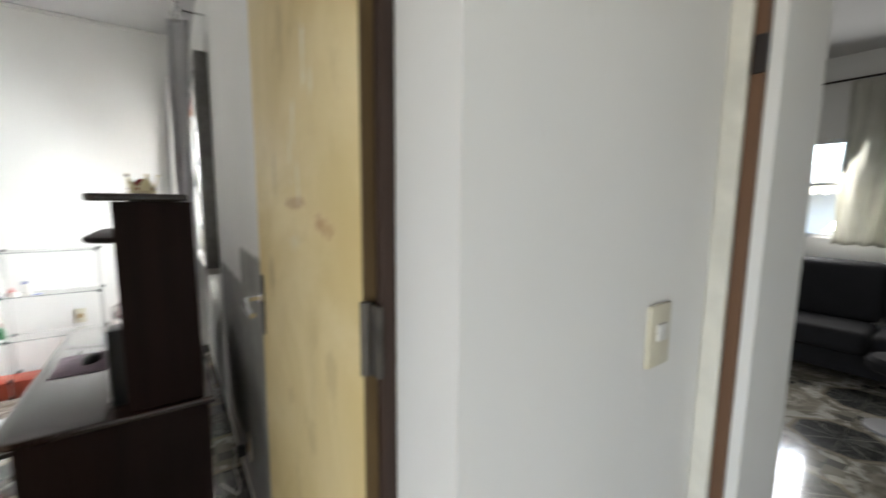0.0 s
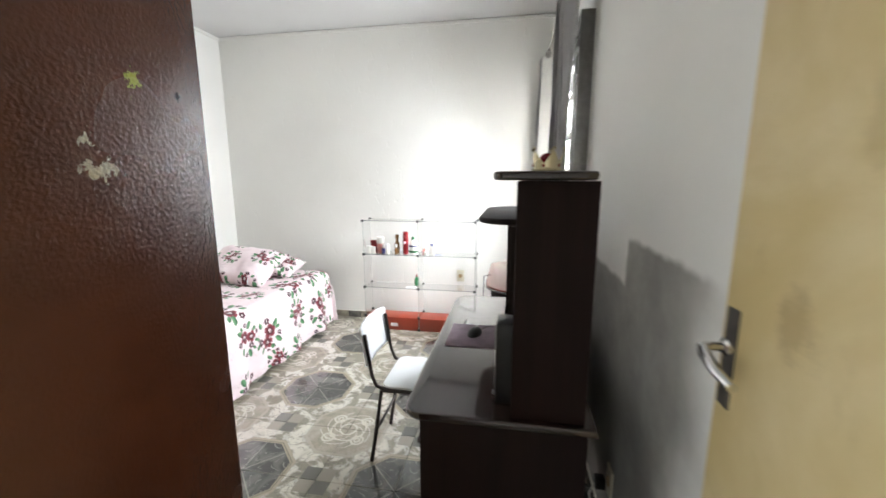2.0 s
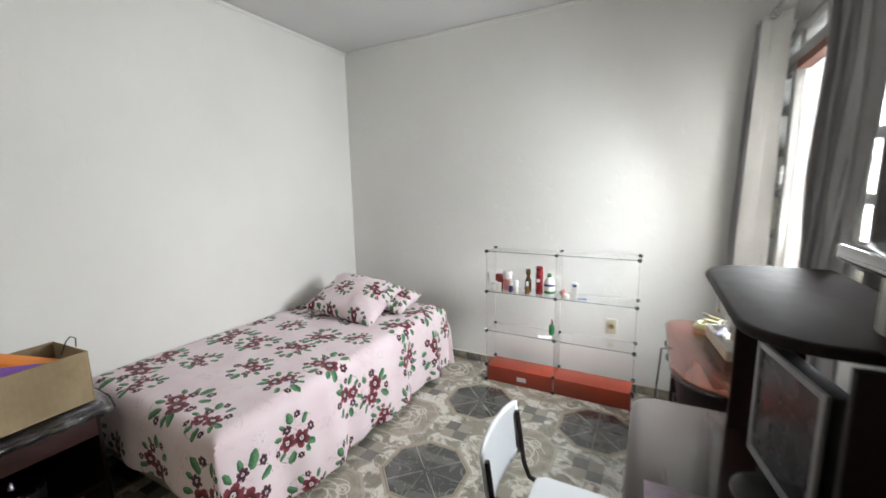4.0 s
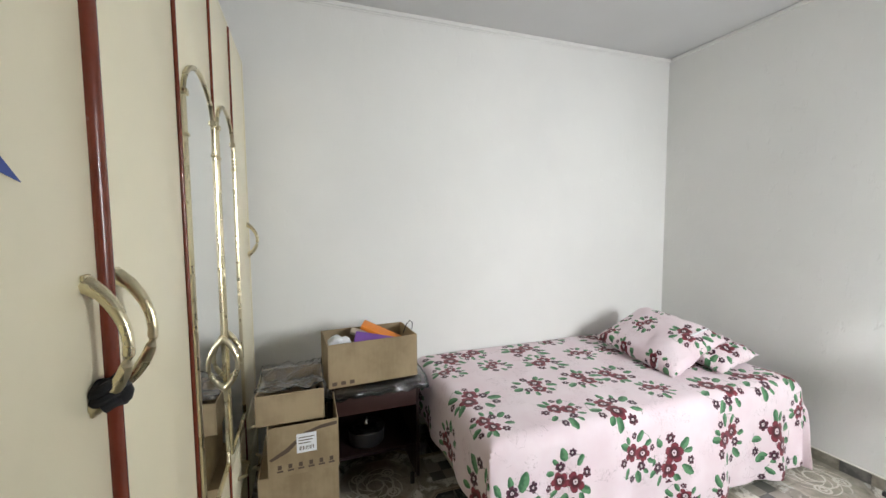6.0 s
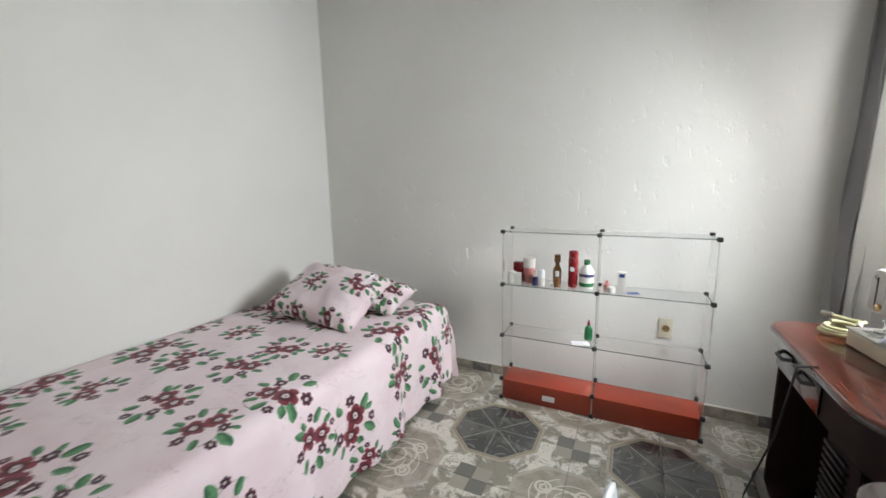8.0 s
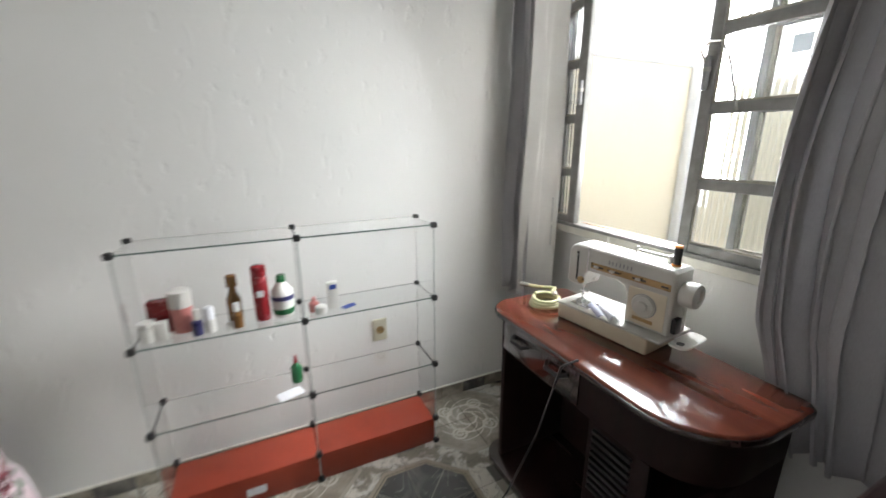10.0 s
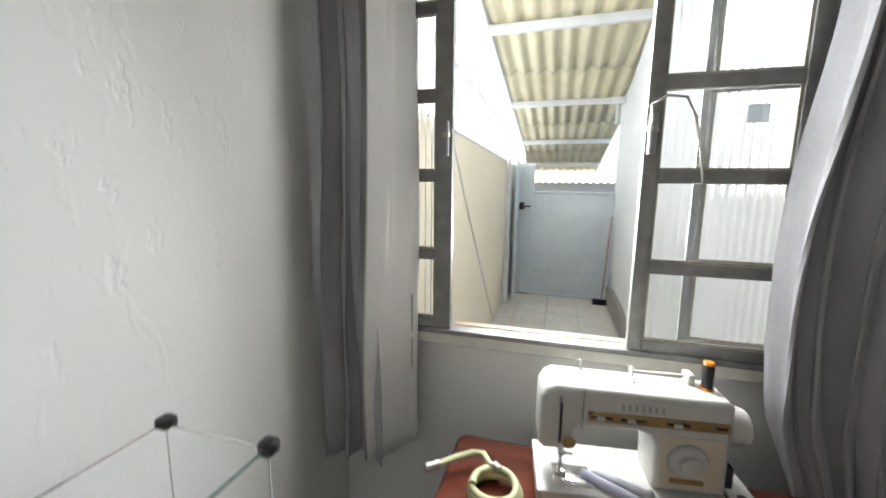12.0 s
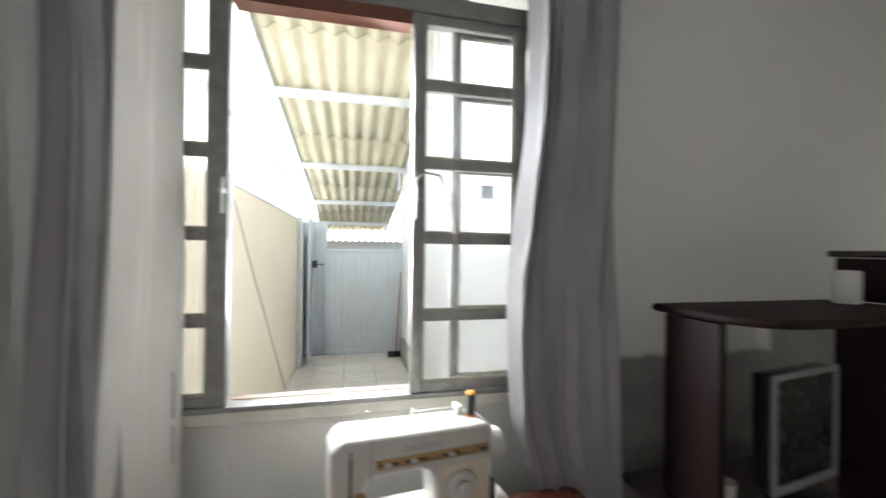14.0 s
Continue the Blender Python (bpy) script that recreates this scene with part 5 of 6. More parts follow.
def sewing_machine():
    """Local axes: x along the length from the needle end, y towards the window, z up."""
    yaw = math.degrees(math.atan2(-0.992, 0.124))
    s = thing("sewing_machine", "white domestic sewing machine with a bronze control strip on the table", "sewing machine", pose(0.015, 3.888, 0.7825, 0, 0, yaw) @ Matrix.Diagonal((1.045, 1, 0.985, 1)))
    part("base", box((0.0, 0.0, 0.0, 0.345, 0.175, 0.058), r=0.008, seg=3), M_AGED, s, "ivory plastic base")
    part("bed", box((-0.004, -0.004, 0.0585, 0.385, 0.180, 0.068), r=0.004, seg=3), M_ENAMEL, s)
    part("needle_plate", box((0.035, 0.020, 0.0682, 0.115, 0.090, 0.070), r=0.001), M_CHROME, s, "steel needle plate")
    part("feed_mark", box((0.055, 0.03, 0.0701, 0.10, 0.034, 0.0706), (0.055, 0.045, 0.0701, 0.10, 0.047, 0.0706)), M_GREY, s)
    part("extension_plate", slab(rounded(0.392, 0.02, 0.445, 0.165, (0.015, 0.025, 0.025, 0.01)), 0.058, 0.066, 0.003), M_ENAMEL, s)
    part("plate_slot", slab(rounded(0.408, 0.035, 0.428, 0.06, (0.009, 0.009, 0.009, 0.009)), 0.0655, 0.0668, 0), M_BLACK, s)
    # arm, column and head as one body, cut from a C outline and rounded
    out = [(0.0, 0.150), (0.012, 0.140), (0.062, 0.142), (0.075, 0.190), (0.085, 0.205), (0.20, 0.205), (0.225, 0.195), (0.235, 0.170), (0.238, 0.0695), (0.380, 0.0695),
           (0.380, 0.280), (0.370, 0.290), (0.03, 0.300), (0.010, 0.288), (0.0, 0.268)]
    body = slab(out, -0.152, -0.040, 0.012, 3)
    bo = part("arm", body, M_ENAMEL, s, "white enamelled arm and column")
    bo.matrix_basis = Matrix(((1, 0, 0, 0), (0, 0, -1, 0), (0, 1, 0, 0), (0, 0, 0, 1)))
    part("column_face", box((0.246, 0.0375, 0.082, 0.366, 0.0398, 0.205), r=0.001), M_AGED, s, "yellowed column cover")
    part("control_strip", box((0.098, 0.0372, 0.222, 0.372, 0.0398, 0.245), r=0.001), M_BRONZE, s, "bronze control strip")
    for x in (0.125, 0.185, 0.275):
        sl = part("slider_slot", box((x - 0.022, 0.0362, 0.230, x + 0.022, 0.0373, 0.236)), M_BLACK, s)
        part("slider", box((x - 0.010, 0.028, 0.229, x + 0.006, 0.0362, 0.238), r=0.002), M_ENAMEL, sl)
    part("slot", box((0.345, 0.0362, 0.230, 0.366, 0.0373, 0.236)), M_BLACK, s)
    dial = part("dial", lathe([(0.038, 0), (0.038, 0.004), (0.034, 0.010), (0.019, 0.011), (0.019, 0.024), (0.015, 0.026)], 32), M_ENAMEL, s, "white stitch dial")
    dial.matrix_basis = pose(0.300, 0.0375, 0.150, 90, 0, 0)
    part("dial_rim", lathe([(0.040, 0), (0.040, 0.002), (0.038, 0.002)], 32), M_GREY, s).matrix_basis = pose(0.300, 0.0378, 0.150, 90, 0, 0)
    part("nameplate", box((0.268, 0.0362, 0.094, 0.334, 0.0374, 0.106)), M_BRONZE, s, "small dark maker's name bar")
    for k in range(7):
        part("stitch_mark", box((0.165 + k * 0.013, 0.0385, 0.254, 0.169 + k * 0.013, 0.0397, 0.268)), M_GREY, s)
    wh = part("hand_wheel", lathe([(0.030, 0), (0.040, 0.004), (0.042, 0.014), (0.040, 0.024), (0.042, 0.034), (0.038, 0.044), (0.022, 0.046), (0.020, 0.040)], 32), M_ENAMEL, s)
    wh.matrix_basis = pose(0.381, 0.095, 0.212, 0, 90, 0)
    part("motor_plug", box((0.381, 0.05, 0.085, 0.396, 0.085, 0.135), r=0.003), M_BLACK, s)
    part("thread_slot", box((0.040, 0.0385, 0.160, 0.046, 0.0402, 0.272)), M_BLACK, s)
    part("take_up_lever", tube([(0.043, 0.039, 0.258), (0.043, 0.030, 0.272), (0.043, 0.034, 0.278)], 0.002, 6), M_CHROME, s)
    part("thread_guide", tube([(0.086, 0.037, 0.20), (0.086, 0.036, 0.288), (0.088, 0.05, 0.298)], 0.0018, 6), M_CHROME, s)
    part("tension_knob", lathe([(0.014, 0), (0.014, 0.006), (0.010, 0.009)], 18), M_BRONZE, s).matrix_basis = pose(0.062, 0.041, 0.165, 90, 0, 0)
    nb = part("needle_bar", rod((0.052, 0.075, 0.092), (0.052, 0.075, 0.145), 0.004, seg=10), M_CHROME, s)
    part("needle_clamp", box((0.045, 0.066, 0.108, 0.060, 0.084, 0.120), r=0.002), M_CHROME, nb)
    part("presser_foot", box((0.040, 0.050, 0.0705, 0.064, 0.082, 0.078), (0.048, 0.070, 0.078, 0.056, 0.080, 0.10), r=0.001), M_CHROME, nb)
    part("thumb_screw", rod((0.060, 0.072, 0.114), (0.078, 0.070, 0.114), 0.005, seg=10), M_CHROME, nb)
    part("spool_pin_bar", box((0.205, 0.13, 0.302, 0.315, 0.136, 0.308), (0.315, 0.11, 0.285, 0.330, 0.145, 0.315), r=0.002), M_ENAMEL, s, "translucent spool holder")
    part("spool_disc", rod((0.203, 0.133, 0.305), (0.207, 0.133, 0.305), 0.012, seg=16), M_ENAMEL, s)
    part("guide_post", rod((0.095, 0.13, 0.290), (0.092, 0.13, 0.325), 0.003, seg=8), M_ENAMEL, s)
    for x, y in ((0.03, 0.06), (0.09, 0.075), (0.20, 0.09)):
        part("top_screw", rod((x, y, 0.288), (x, y, 0.3005), 0.003, seg=8), M_GREY, s)


sewing_machine()
_ly = math.atan2(-0.992, 0.124)
def on_machine(a, b, z):
    return (0.015 + a * math.cos(_ly) - b * math.sin(_ly), 3.888 + a * math.sin(_ly) + b * math.cos(_ly), z)
sp = thing("thread_spool", "spool of black thread with orange ends on the sewing machine", "spool", Matrix.Translation(on_machine(0.364, 0.10, 1.0695)))
part("thread", rod((0, 0, 0.004), (0, 0, 0.058), 0.0115, seg=20), M_BLACK, sp)
part("spool_end", rod((0, 0, 0), (0, 0, 0.004), 0.014, seg=20), M_ORANGE, sp, "orange spool end")
part("spool_end", rod((0, 0, 0.058), (0, 0, 0.064), 0.013, 0.010, seg=20), M_ORANGE, sp, "orange spool end")
cm = Matrix.Translation(on_machine(0.155, 0.05, 0.8515)) @ pose(0, 0, 0, 0, 0, math.degrees(_ly) - 38)
cl_ = thing("folded_paper", "folded pale lilac paper lying on the sewing machine bed", "paper", cm)
part("fold", sheet(12, 3, lambda u, v: (u * 0.13 - 0.05, v * 0.032 - 0.035, 0.001 + 0.010 * math.sin(math.pi * v) + 0.006 * u), uv=None), M_LILAC, cl_)
part("fold", sheet(12, 3, lambda u, v: (u * 0.13 - 0.04, v * 0.036 + 0.001, 0.001 + 0.014 * math.sin(math.pi * v) * (0.4 + u)), uv=None), M_PAPER, cl_)
for ch in cl_.children:
    mm = ch.modifiers.new("thickness", "SOLIDIFY")
    mm.thickness = 0.001

coil = []
for i in range(90):
    q = i / 89 * 2 * math.pi * 3.3
    k = i / 89
    coil.append((0.038 + (0.060 - 0.010 * k + 0.005 * math.sin(q * 0.7)) * math.cos(q), 3.985 + (0.060 - 0.010 * k + 0.005 * math.cos(q * 0.9)) * math.sin(q), 0.791 + 0.030 * k))
tail = [(0.092, 4.01, 0.826), (0.12, 4.03, 0.83), (0.13, 4.06, 0.82), (0.10, 4.105, 0.815), (0.06, 4.135, 0.82)]
hose = thing("hose_coil", "coil of pale green hose with fittings on the table", "hose")
part("coil", tube(coil, 0.0085, 10), M_HOSE, hose)
part("tail", tube([(0.088, 3.985, 0.821)] + tail, 0.0085, 10), M_HOSE, hose)
part("fitting", lathe([(0.010, -0.02), (0.012, -0.01), (0.009, 0), (0.012, 0.012), (0.008, 0.02)], 12), M_STEEL, hose, "metal hose fitting").matrix_basis = pose(0.048, 4.145, 0.823, 90, 0, 40)
part("clamp", rod((0.086, 3.985, 0.82), (0.094, 4.0, 0.826), 0.011, seg=12), M_STEEL, hose)
single("floor_cable", tube([(-0.15, 3.60, 0.786), (-0.198, 3.62, 0.765), (-0.21, 3.70, 0.45), (-0.25, 3.80, 0.12), (-0.24, 3.86, 0.012), (-0.30, 3.7, 0.008), (-0.34, 3.45, 0.008)], 0.004, 6), M_BLACK,
       "black cable hanging from the sewing table to the floor", "cable")
ped = thing("sewing_pedal", "silver and black foot pedal on the floor by the sewing table", "pedal", pose(-0.05, 2.98, 0.0))
part("base", box((-0.09, -0.055, 0.0, 0.09, 0.055, 0.02), r=0.008), M_BLACK, ped)
part("treadle", box((-0.08, -0.048, 0.022, 0.08, 0.048, 0.05), r=0.01), M_GREY, ped)


# ---------------------------------------------------------------- bedside stand and boxes
def bedside():
    t = thing("bedside_stand", "dark wooden stand at the foot of the bed", "bedside table")
    part("top", box((-3.04, 1.585, 0.635, -2.49, 2.135, 0.66), r=0.004), M_MAHOG, t)
    part("side_panel", box((-3.03, 1.595, 0.06, -2.52, 1.612, 0.634)), M_MAHOG_V, t)
    part("side_panel", box((-3.03, 2.108, 0.06, -2.52, 2.125, 0.634)), M_MAHOG_V, t)
    part("back_panel", box((-3.03, 1.613, 0.06, -3.018, 2.107, 0.634)), M_MAHOG_V, t)
    part("drawer_front", box((-2.53, 1.614, 0.50, -2.512, 2.106, 0.632), r=0.003), M_LINERED, t, "dark red drawer front")
    part("shelf", box((-3.017, 1.613, 0.24, -2.53, 2.107, 0.258)), M_MAHOG_V, t)
    for x in (-2.99, -2.56):
        for y in (1.63, 2.09):
            part("leg", rod((x, y, 0), (x, y, 0.059), 0.014), M_BLACK, t)


bedside()
pan = thing("pan_with_lid", "dark pan with a shiny lid on the stand's shelf", "pan", pose(-2.66, 1.84, 0.2585))
part("body", lathe([(0.09, 0), (0.10, 0.01), (0.105, 0.085), (0.101, 0.085), (0.09, 0.012)], 28), M_BLACK, pan)
part("lid", lathe([(0.106, 0.086), (0.09, 0.10), (0.04, 0.115), (0.008, 0.118), (0.008, 0.13), (0.016, 0.14), (0.004, 0.146)], 28), M_CHROME, pan, "shiny metal lid")


def carton(name, x0, y0, z0, x1, y1, z1, label, open_top=True, marks=False, tag=False, at=None):
    c = thing(name, label, "box", at, "cardboard boxes")
    t = 0.005
    for sp_ in ((x0, y0, z0, x1, y0 + t, z1), (x0, y1 - t, z0, x1, y1, z1), (x0, y0 + t, z0, x0 + t, y1 - t, z1), (x1 - t, y0 + t, z0, x1, y1 - t, z1), (x0 + t, y0 + t, z0, x1 - t, y1 - t, z0 + t)):
        part("panel", box(sp_, r=0.0015, seg=1), M_CARD, c)
    if not open_top:
        part("flap", box((x0 + t, y0 + t, z1 - 0.012, x1 - t, (y0 + y1) / 2 - 0.002, z1 - 0.008), r=0.001, seg=1), M_CARD, c)
        part("flap", box((x0 + t, (y0 + y1) / 2 + 0.002, z1 - 0.012, x1 - t, y1 - t, z1 - 0.008), r=0.001, seg=1), M_CARD, c)
    if marks:
        for k in range(6):
            yy = y0 + (y1 - y0) * (0.12 + k * 0.145)
            part("printed_mark", box((x1, yy, z0 + 0.022, x1 + 0.0006, yy + 0.026, z0 + 0.030), (x1, yy + 0.004, z0 + 0.034, x1 + 0.0006, yy + 0.020, z0 + 0.054)), M_PRINT, c, "dark handling symbol", smooth=False)
        part("printed_swoosh", slab([(y0 + (y1 - y0) * a, z0 + (z1 - z0) * b) for a, b in ((0.02, 0.38), (0.25, 0.55), (0.5, 0.82), (0.75, 0.92), (0.98, 0.95), (0.98, 0.88), (0.7, 0.84), (0.5, 0.74), (0.28, 0.47), (0.05, 0.34))], 0, 0.0006, 0),
             M_PRINT, c, "dark printed swoosh", smooth=False).matrix_basis = Matrix(((0, 0, 1, x1), (1, 0, 0, 0), (0, 1, 0, 0), (0, 0, 0, 1)))
    if tag:
        ya, za = y0 + (y1 - y0) * 0.40, z0 + (z1 - z0) * 0.42
        lb = part("shipping_label", box((x1 + 0.0008, ya, za, x1 + 0.0016, ya + 0.085, za + 0.088)), M_PAPER, c, "white shipping label", smooth=False)
        for k in range(9):
            part("barcode_bar", box((x1 + 0.0017, ya + 0.012 + k * 0.007, za + 0.012, x1 + 0.0021, ya + 0.012 + k * 0.007 + (0.002 if k % 2 else 0.004), za + 0.030)), M_PRINT, lb, smooth=False)
        for k in range(3):
            part("text_bar", box((x1 + 0.0017, ya + 0.008, za + 0.042 + k * 0.013, x1 + 0.0021, ya + 0.06 + 0.008 * k, za + 0.046 + k * 0.013)), M_PRINT, lb, smooth=False)
    return c


carton("cardboard_box", -2.60, 1.30, 0.0, -2.215, 1.645, 0.425, "brown cardboard box at the bottom of the stack", False, False, True)
carton("cardboard_box", -2.56, 1.345, 0.4265, -2.200, 1.648, 0.655, "brown cardboard box with shipping label and printed symbols", True, True, True)
carton("cardboard_box", -2.56, 1.300, 0.6565, -2.225, 1.590, 0.795, "open brown carton with plastic wrap at the stack's top", True)
film = single("plastic_wrap", sheet(24, 24, lambda u, v: (-2.565 + 0.345 * u, 1.300 + 0.295 * v, 0.815 + 0.022 * noise.noise((u * 6, v * 6, 1)) + 0.012 * noise.noise((u * 15, v * 15, 2)) - 0.03 * (1 - abs(2 * u - 1)) + 0.012 * (v > 0.8))),
              M_PLASTIC, "crumpled clear plastic wrap in the carton", "plastic wrap")
film.modifiers.new("thickness", "SOLIDIFY").thickness = 0.0015
bx1 = carton("cardboard_box", -0.15, -0.245, 0.0, 0.15, 0.245, 0.235, "open brown cardboard box with orange and purple packets", True, at=pose(-2.625, 1.855, 0.682, 0, 0, 4))
for k in range(3):
    part("printed_mark", box((0.15, -0.225 + k * 0.045, 0.014, 0.1506, -0.20 + k * 0.045, 0.034)), M_PRINT, bx1, smooth=False)
single("orange_packet", box((-0.16, -0.05, -0.012, 0.16, 0.05, 0.012), r=0.006), M_ORANGE, "orange cardboard packet sticking out of the box", "packet", pose(-2.64, 1.97, 0.885, 8, 25, 72))
single("purple_packet", box((-0.13, -0.045, -0.012, 0.13, 0.045, 0.012), r=0.006), M_PURPLE, "purple packet in the open box", "packet", pose(-2.57, 1.90, 0.875, 35, 12, 80))
single("cream_packet", box((-0.12, -0.03, -0.01, 0.12, 0.03, 0.01), r=0.005), M_AGED, "beige packet in the open box", "packet", pose(-2.68, 1.88, 0.885, 10, 14, 76))
bm = bmesh.new()
bmesh.ops.create_icosphere(bm, subdivisions=4, radius=0.055)
for v in bm.verts:
    v.co *= 1 + 0.35 * noise.noise(v.co * 28) + 0.15 * noise.noise(v.co * 70)
    v.co.z *= 0.7
single("crumpled_bag", bm, M_PAPER, "crumpled white plastic bag in the open box", "bag", pose(-2.56, 1.685, 0.895))
single("wire_loop", tube([(-2.66, 2.07, 0.88), (-2.655, 2.09, 0.935), (-2.66, 2.11, 0.955), (-2.665, 2.13, 0.94), (-2.66, 2.125, 0.90)], 0.003, 6), M_BLACK, "thin dark wire loop poking out of the box", "wire")
bm = sheet(30, 16, lambda u, v: (-2.90 + 0.455 * v + 0.02 * noise.noise((u * 8, v * 3, 4)), 1.56 + 0.605 * u, 0.6745 + 0.012 * noise.noise((u * 9, v * 7, 2)) - (0.055 + 0.02 * noise.noise((u * 12, 0, 7))) * max(0, v - 0.87) / 0.13))
bag = single("plastic_bag", bm, M_PLASTIC, "flattened clear plastic bag under the cardboard box", "plastic bag")
bag.modifiers.new("thickness", "SOLIDIFY").thickness = 0.0015


# ---------------------------------------------------------------- living room seen from the hallway
def sofa():
    s = thing("sofa", "black fabric sofa under the living-room window", "sofa")
    part("base", box((4.80, -0.9, 0.08, 5.60, 1.55, 0.26), r=0.02), M_SOFA, s)
    for k in range(3):
        y = -0.70 + k * 0.70
        part("seat_cushion", box((4.76, y, 0.262, 5.32, y + 0.69, 0.46), r=0.05, seg=3), M_SOFA, s)
        part("back_cushion", box((5.30, y, 0.44, 5.58, y + 0.69, 0.98), r=0.06, seg=3), M_SOFA, s)
    for y in (-0.92, 1.41):
        part("armrest", box((4.80, y, 0.262, 5.58, y + 0.20, 0.64), r=0.05, seg=3), M_SOFA, s)
    for x in (4.9, 5.5):
        for y in (-0.8, 1.45):
            part("foot", rod((x, y, 0), (x, y, 0.08), 0.025), M_BLACK, s)


sofa()
lc, _ = curtain("curtain", 0.55, 1.16, 1.12, 2.68, 6, "off-white curtain beside the living-room window", lambda v: (0.50, 1.13), x0=5.58, mat=M_SHEER, seed=0.9)
lr = thing("curtain_rod", "dark curtain rod over the living-room window", "curtain rod")
part("pole", rod((5.60, 0.45, 2.70), (5.60, 1.42, 2.70), 0.010), M_DARKMETAL, lr)
part("bracket", tube([(5.60, 1.38, 2.70), (5.648, 1.38, 2.70)], 0.006, 8), M_DARKMETAL, lr)
lw = tagged(thing("window_2", "white framed living-room window", "window"), kind="structure")
part("frame", box((5.67, 0.75, 1.17, 5.72, 0.79, 2.16), (5.67, 1.38, 1.17, 5.72, 1.42, 2.16), (5.67, 0.79, 1.17, 5.72, 1.38, 1.21), (5.67, 0.79, 2.12, 5.72, 1.38, 2.16), (5.68, 0.79, 1.70, 5.71, 1.38, 1.73), r=0.003), M_BEAM, lw)
pn = part("pane", box((5.69, 0.78, 1.20, 5.694, 1.39, 2.13)), M_GLASS, lw, smooth=False)
pn.visible_shadow = False
st = thing("stool", "round black stool on the living-room floor", "stool", pose(4.05, 0.44, 0))
part("seat", lathe([(0.14, 0.40), (0.17, 0.42), (0.175, 0.47), (0.15, 0.50), (0.02, 0.51)], 28), M_SOFA, st)
part("post", rod((0, 0, 0.03), (0, 0, 0.41), 0.025), M_GREY, st)
part("base", lathe([(0.15, 0), (0.15, 0.015), (0.03, 0.035)], 28), M_GREY, st)


# ---------------------------------------------------------------- side yard outside the window
GZ, YL, YR = -0.2, 4.62, 3.05
# Unseen ground, its surface made up: dark so little sun bounces under the roof
structure("ground", box((-40, -40, GZ - 0.2, 70, 60, GZ - 0.012)), M_DARKGROUND, "unseen ground around the house, kept dark against bounced light")
# Runs on unseen past the gate (x > 5.7), added to block the sun
structure("wall_yard", box((EX + 0.15, YL, GZ, 8.2, YL + 0.14, 1.91)), M_BEIGE, "beige rendered boundary wall of the side yard")
def roof_z(x): return 3.64 - 0.152 * x
def corrugated(x0, x1, lift):
    def f(u, v):
        x, y = x0 + (x1 - x0) * u, 2.95 + 1.75 * v
        return (x, y, roof_z(x) + lift + 0.026 * math.sin(y * 2 * math.pi / 0.177))
    return sheet(2, 120, f)
rf = tagged(thing("roof", "cream corrugated fibre-cement roof over the side yard", "roof"), kind="structure")
for k, (a, b) in enumerate(((1.75, 2.62), (2.50, 4.62), (4.50, 6.7), (6.55, 8.6), (8.45, 10.5))):
    r_ = part("roof_sheet", corrugated(a, b, 0.008 * (3 - k)), M_ROOF, rf)
    r_.modifiers.new("thickness", "SOLIDIFY").thickness = 0.006
for x in (1.85, 3.32, 5.35, 7.4, 9.4):
    part("beam", box((x - 0.03, 2.98, roof_z(x) - 0.115, x + 0.03, 4.68, roof_z(x) - 0.032), r=0.004), M_BEAM, rf, "white painted steel beam")
mf = bmesh.new()
ring = []
for x, w in ((1.75, 0.155), (3.3, 0.085), (4.8, 0.012)):
    ring.append([mf.verts.new((x, 3.0505, roof_z(x) - 0.13)), mf.verts.new((x, 3.0505 + w, roof_z(x) - 0.02)), mf.verts.new((x, 3.0505, roof_z(x) - 0.02))])
for p, q in zip(ring, ring[1:]):
    for i in range(3):
        mf.faces.new((p[i], q[i], q[(i + 1) % 3], p[(i + 1) % 3]))
mf.faces.new(ring[0]), mf.faces.new(ring[-1][::-1])
bmesh.ops.recalc_face_normals(mf, faces=mf.faces)
structure("trim_roof_edge", mf, M_EXT, "white mortar fillet between the wall and the roof", "trim")
shw = tagged(thing("screen_wall", "white translucent corrugated screen above the boundary wall", "screen"), kind="structure")
# The last two sheets stand unseen past the gate, added as a sun block
for k in range(6):
    xa = 0.56 + k * 1.275
    def f(u, v, xa=xa):
        x = xa + 1.27 * u
        return (x, YL + 0.02 + 0.012 * math.sin(x * 2 * math.pi / 0.076), 1.93 + (roof_z(x) + 0.02 - 1.93) * v)
    g = part("screen_sheet", sheet(84, 1, f), M_SHEET, shw)
for z in (2.42,):
    part("rail", box((0.56, YL + 0.035, z - 0.015, 5.66, YL + 0.06, z + 0.015)), M_BEAM, shw)
for k in range(46):
    x = 0.66 + k * 0.108
    part("rivet", rod((x, YL + 0.004, 2.62 - 0.045 * x), (x, YL - 0.004, 2.62 - 0.045 * x), 0.008, seg=6), M_GREY, shw)
part("bottom_rail", box((0.56, YL - 0.006, 1.911, 5.66, YL + 0.03, 1.932), r=0.003), M_BEAM, shw)
for x in (1.70, 5.02):
    p = single("fence_post", box((x - 0.035, YL - 0.072, GZ + 0.002, x + 0.035, YL - 0.008, 1.95), r=0.005), M_BEAM, "pale grey steel post against the yard wall", "post")
single("wall_cable", tube([(1.88, YL - 0.008, 1.90), (2.5, YL - 0.008, 1.29), (3.3, YL - 0.008, 0.55), (4.05, YL - 0.008, -0.15)], 0.004, 6), M_SILVER, "thin cable hanging down the yard wall", "cable")


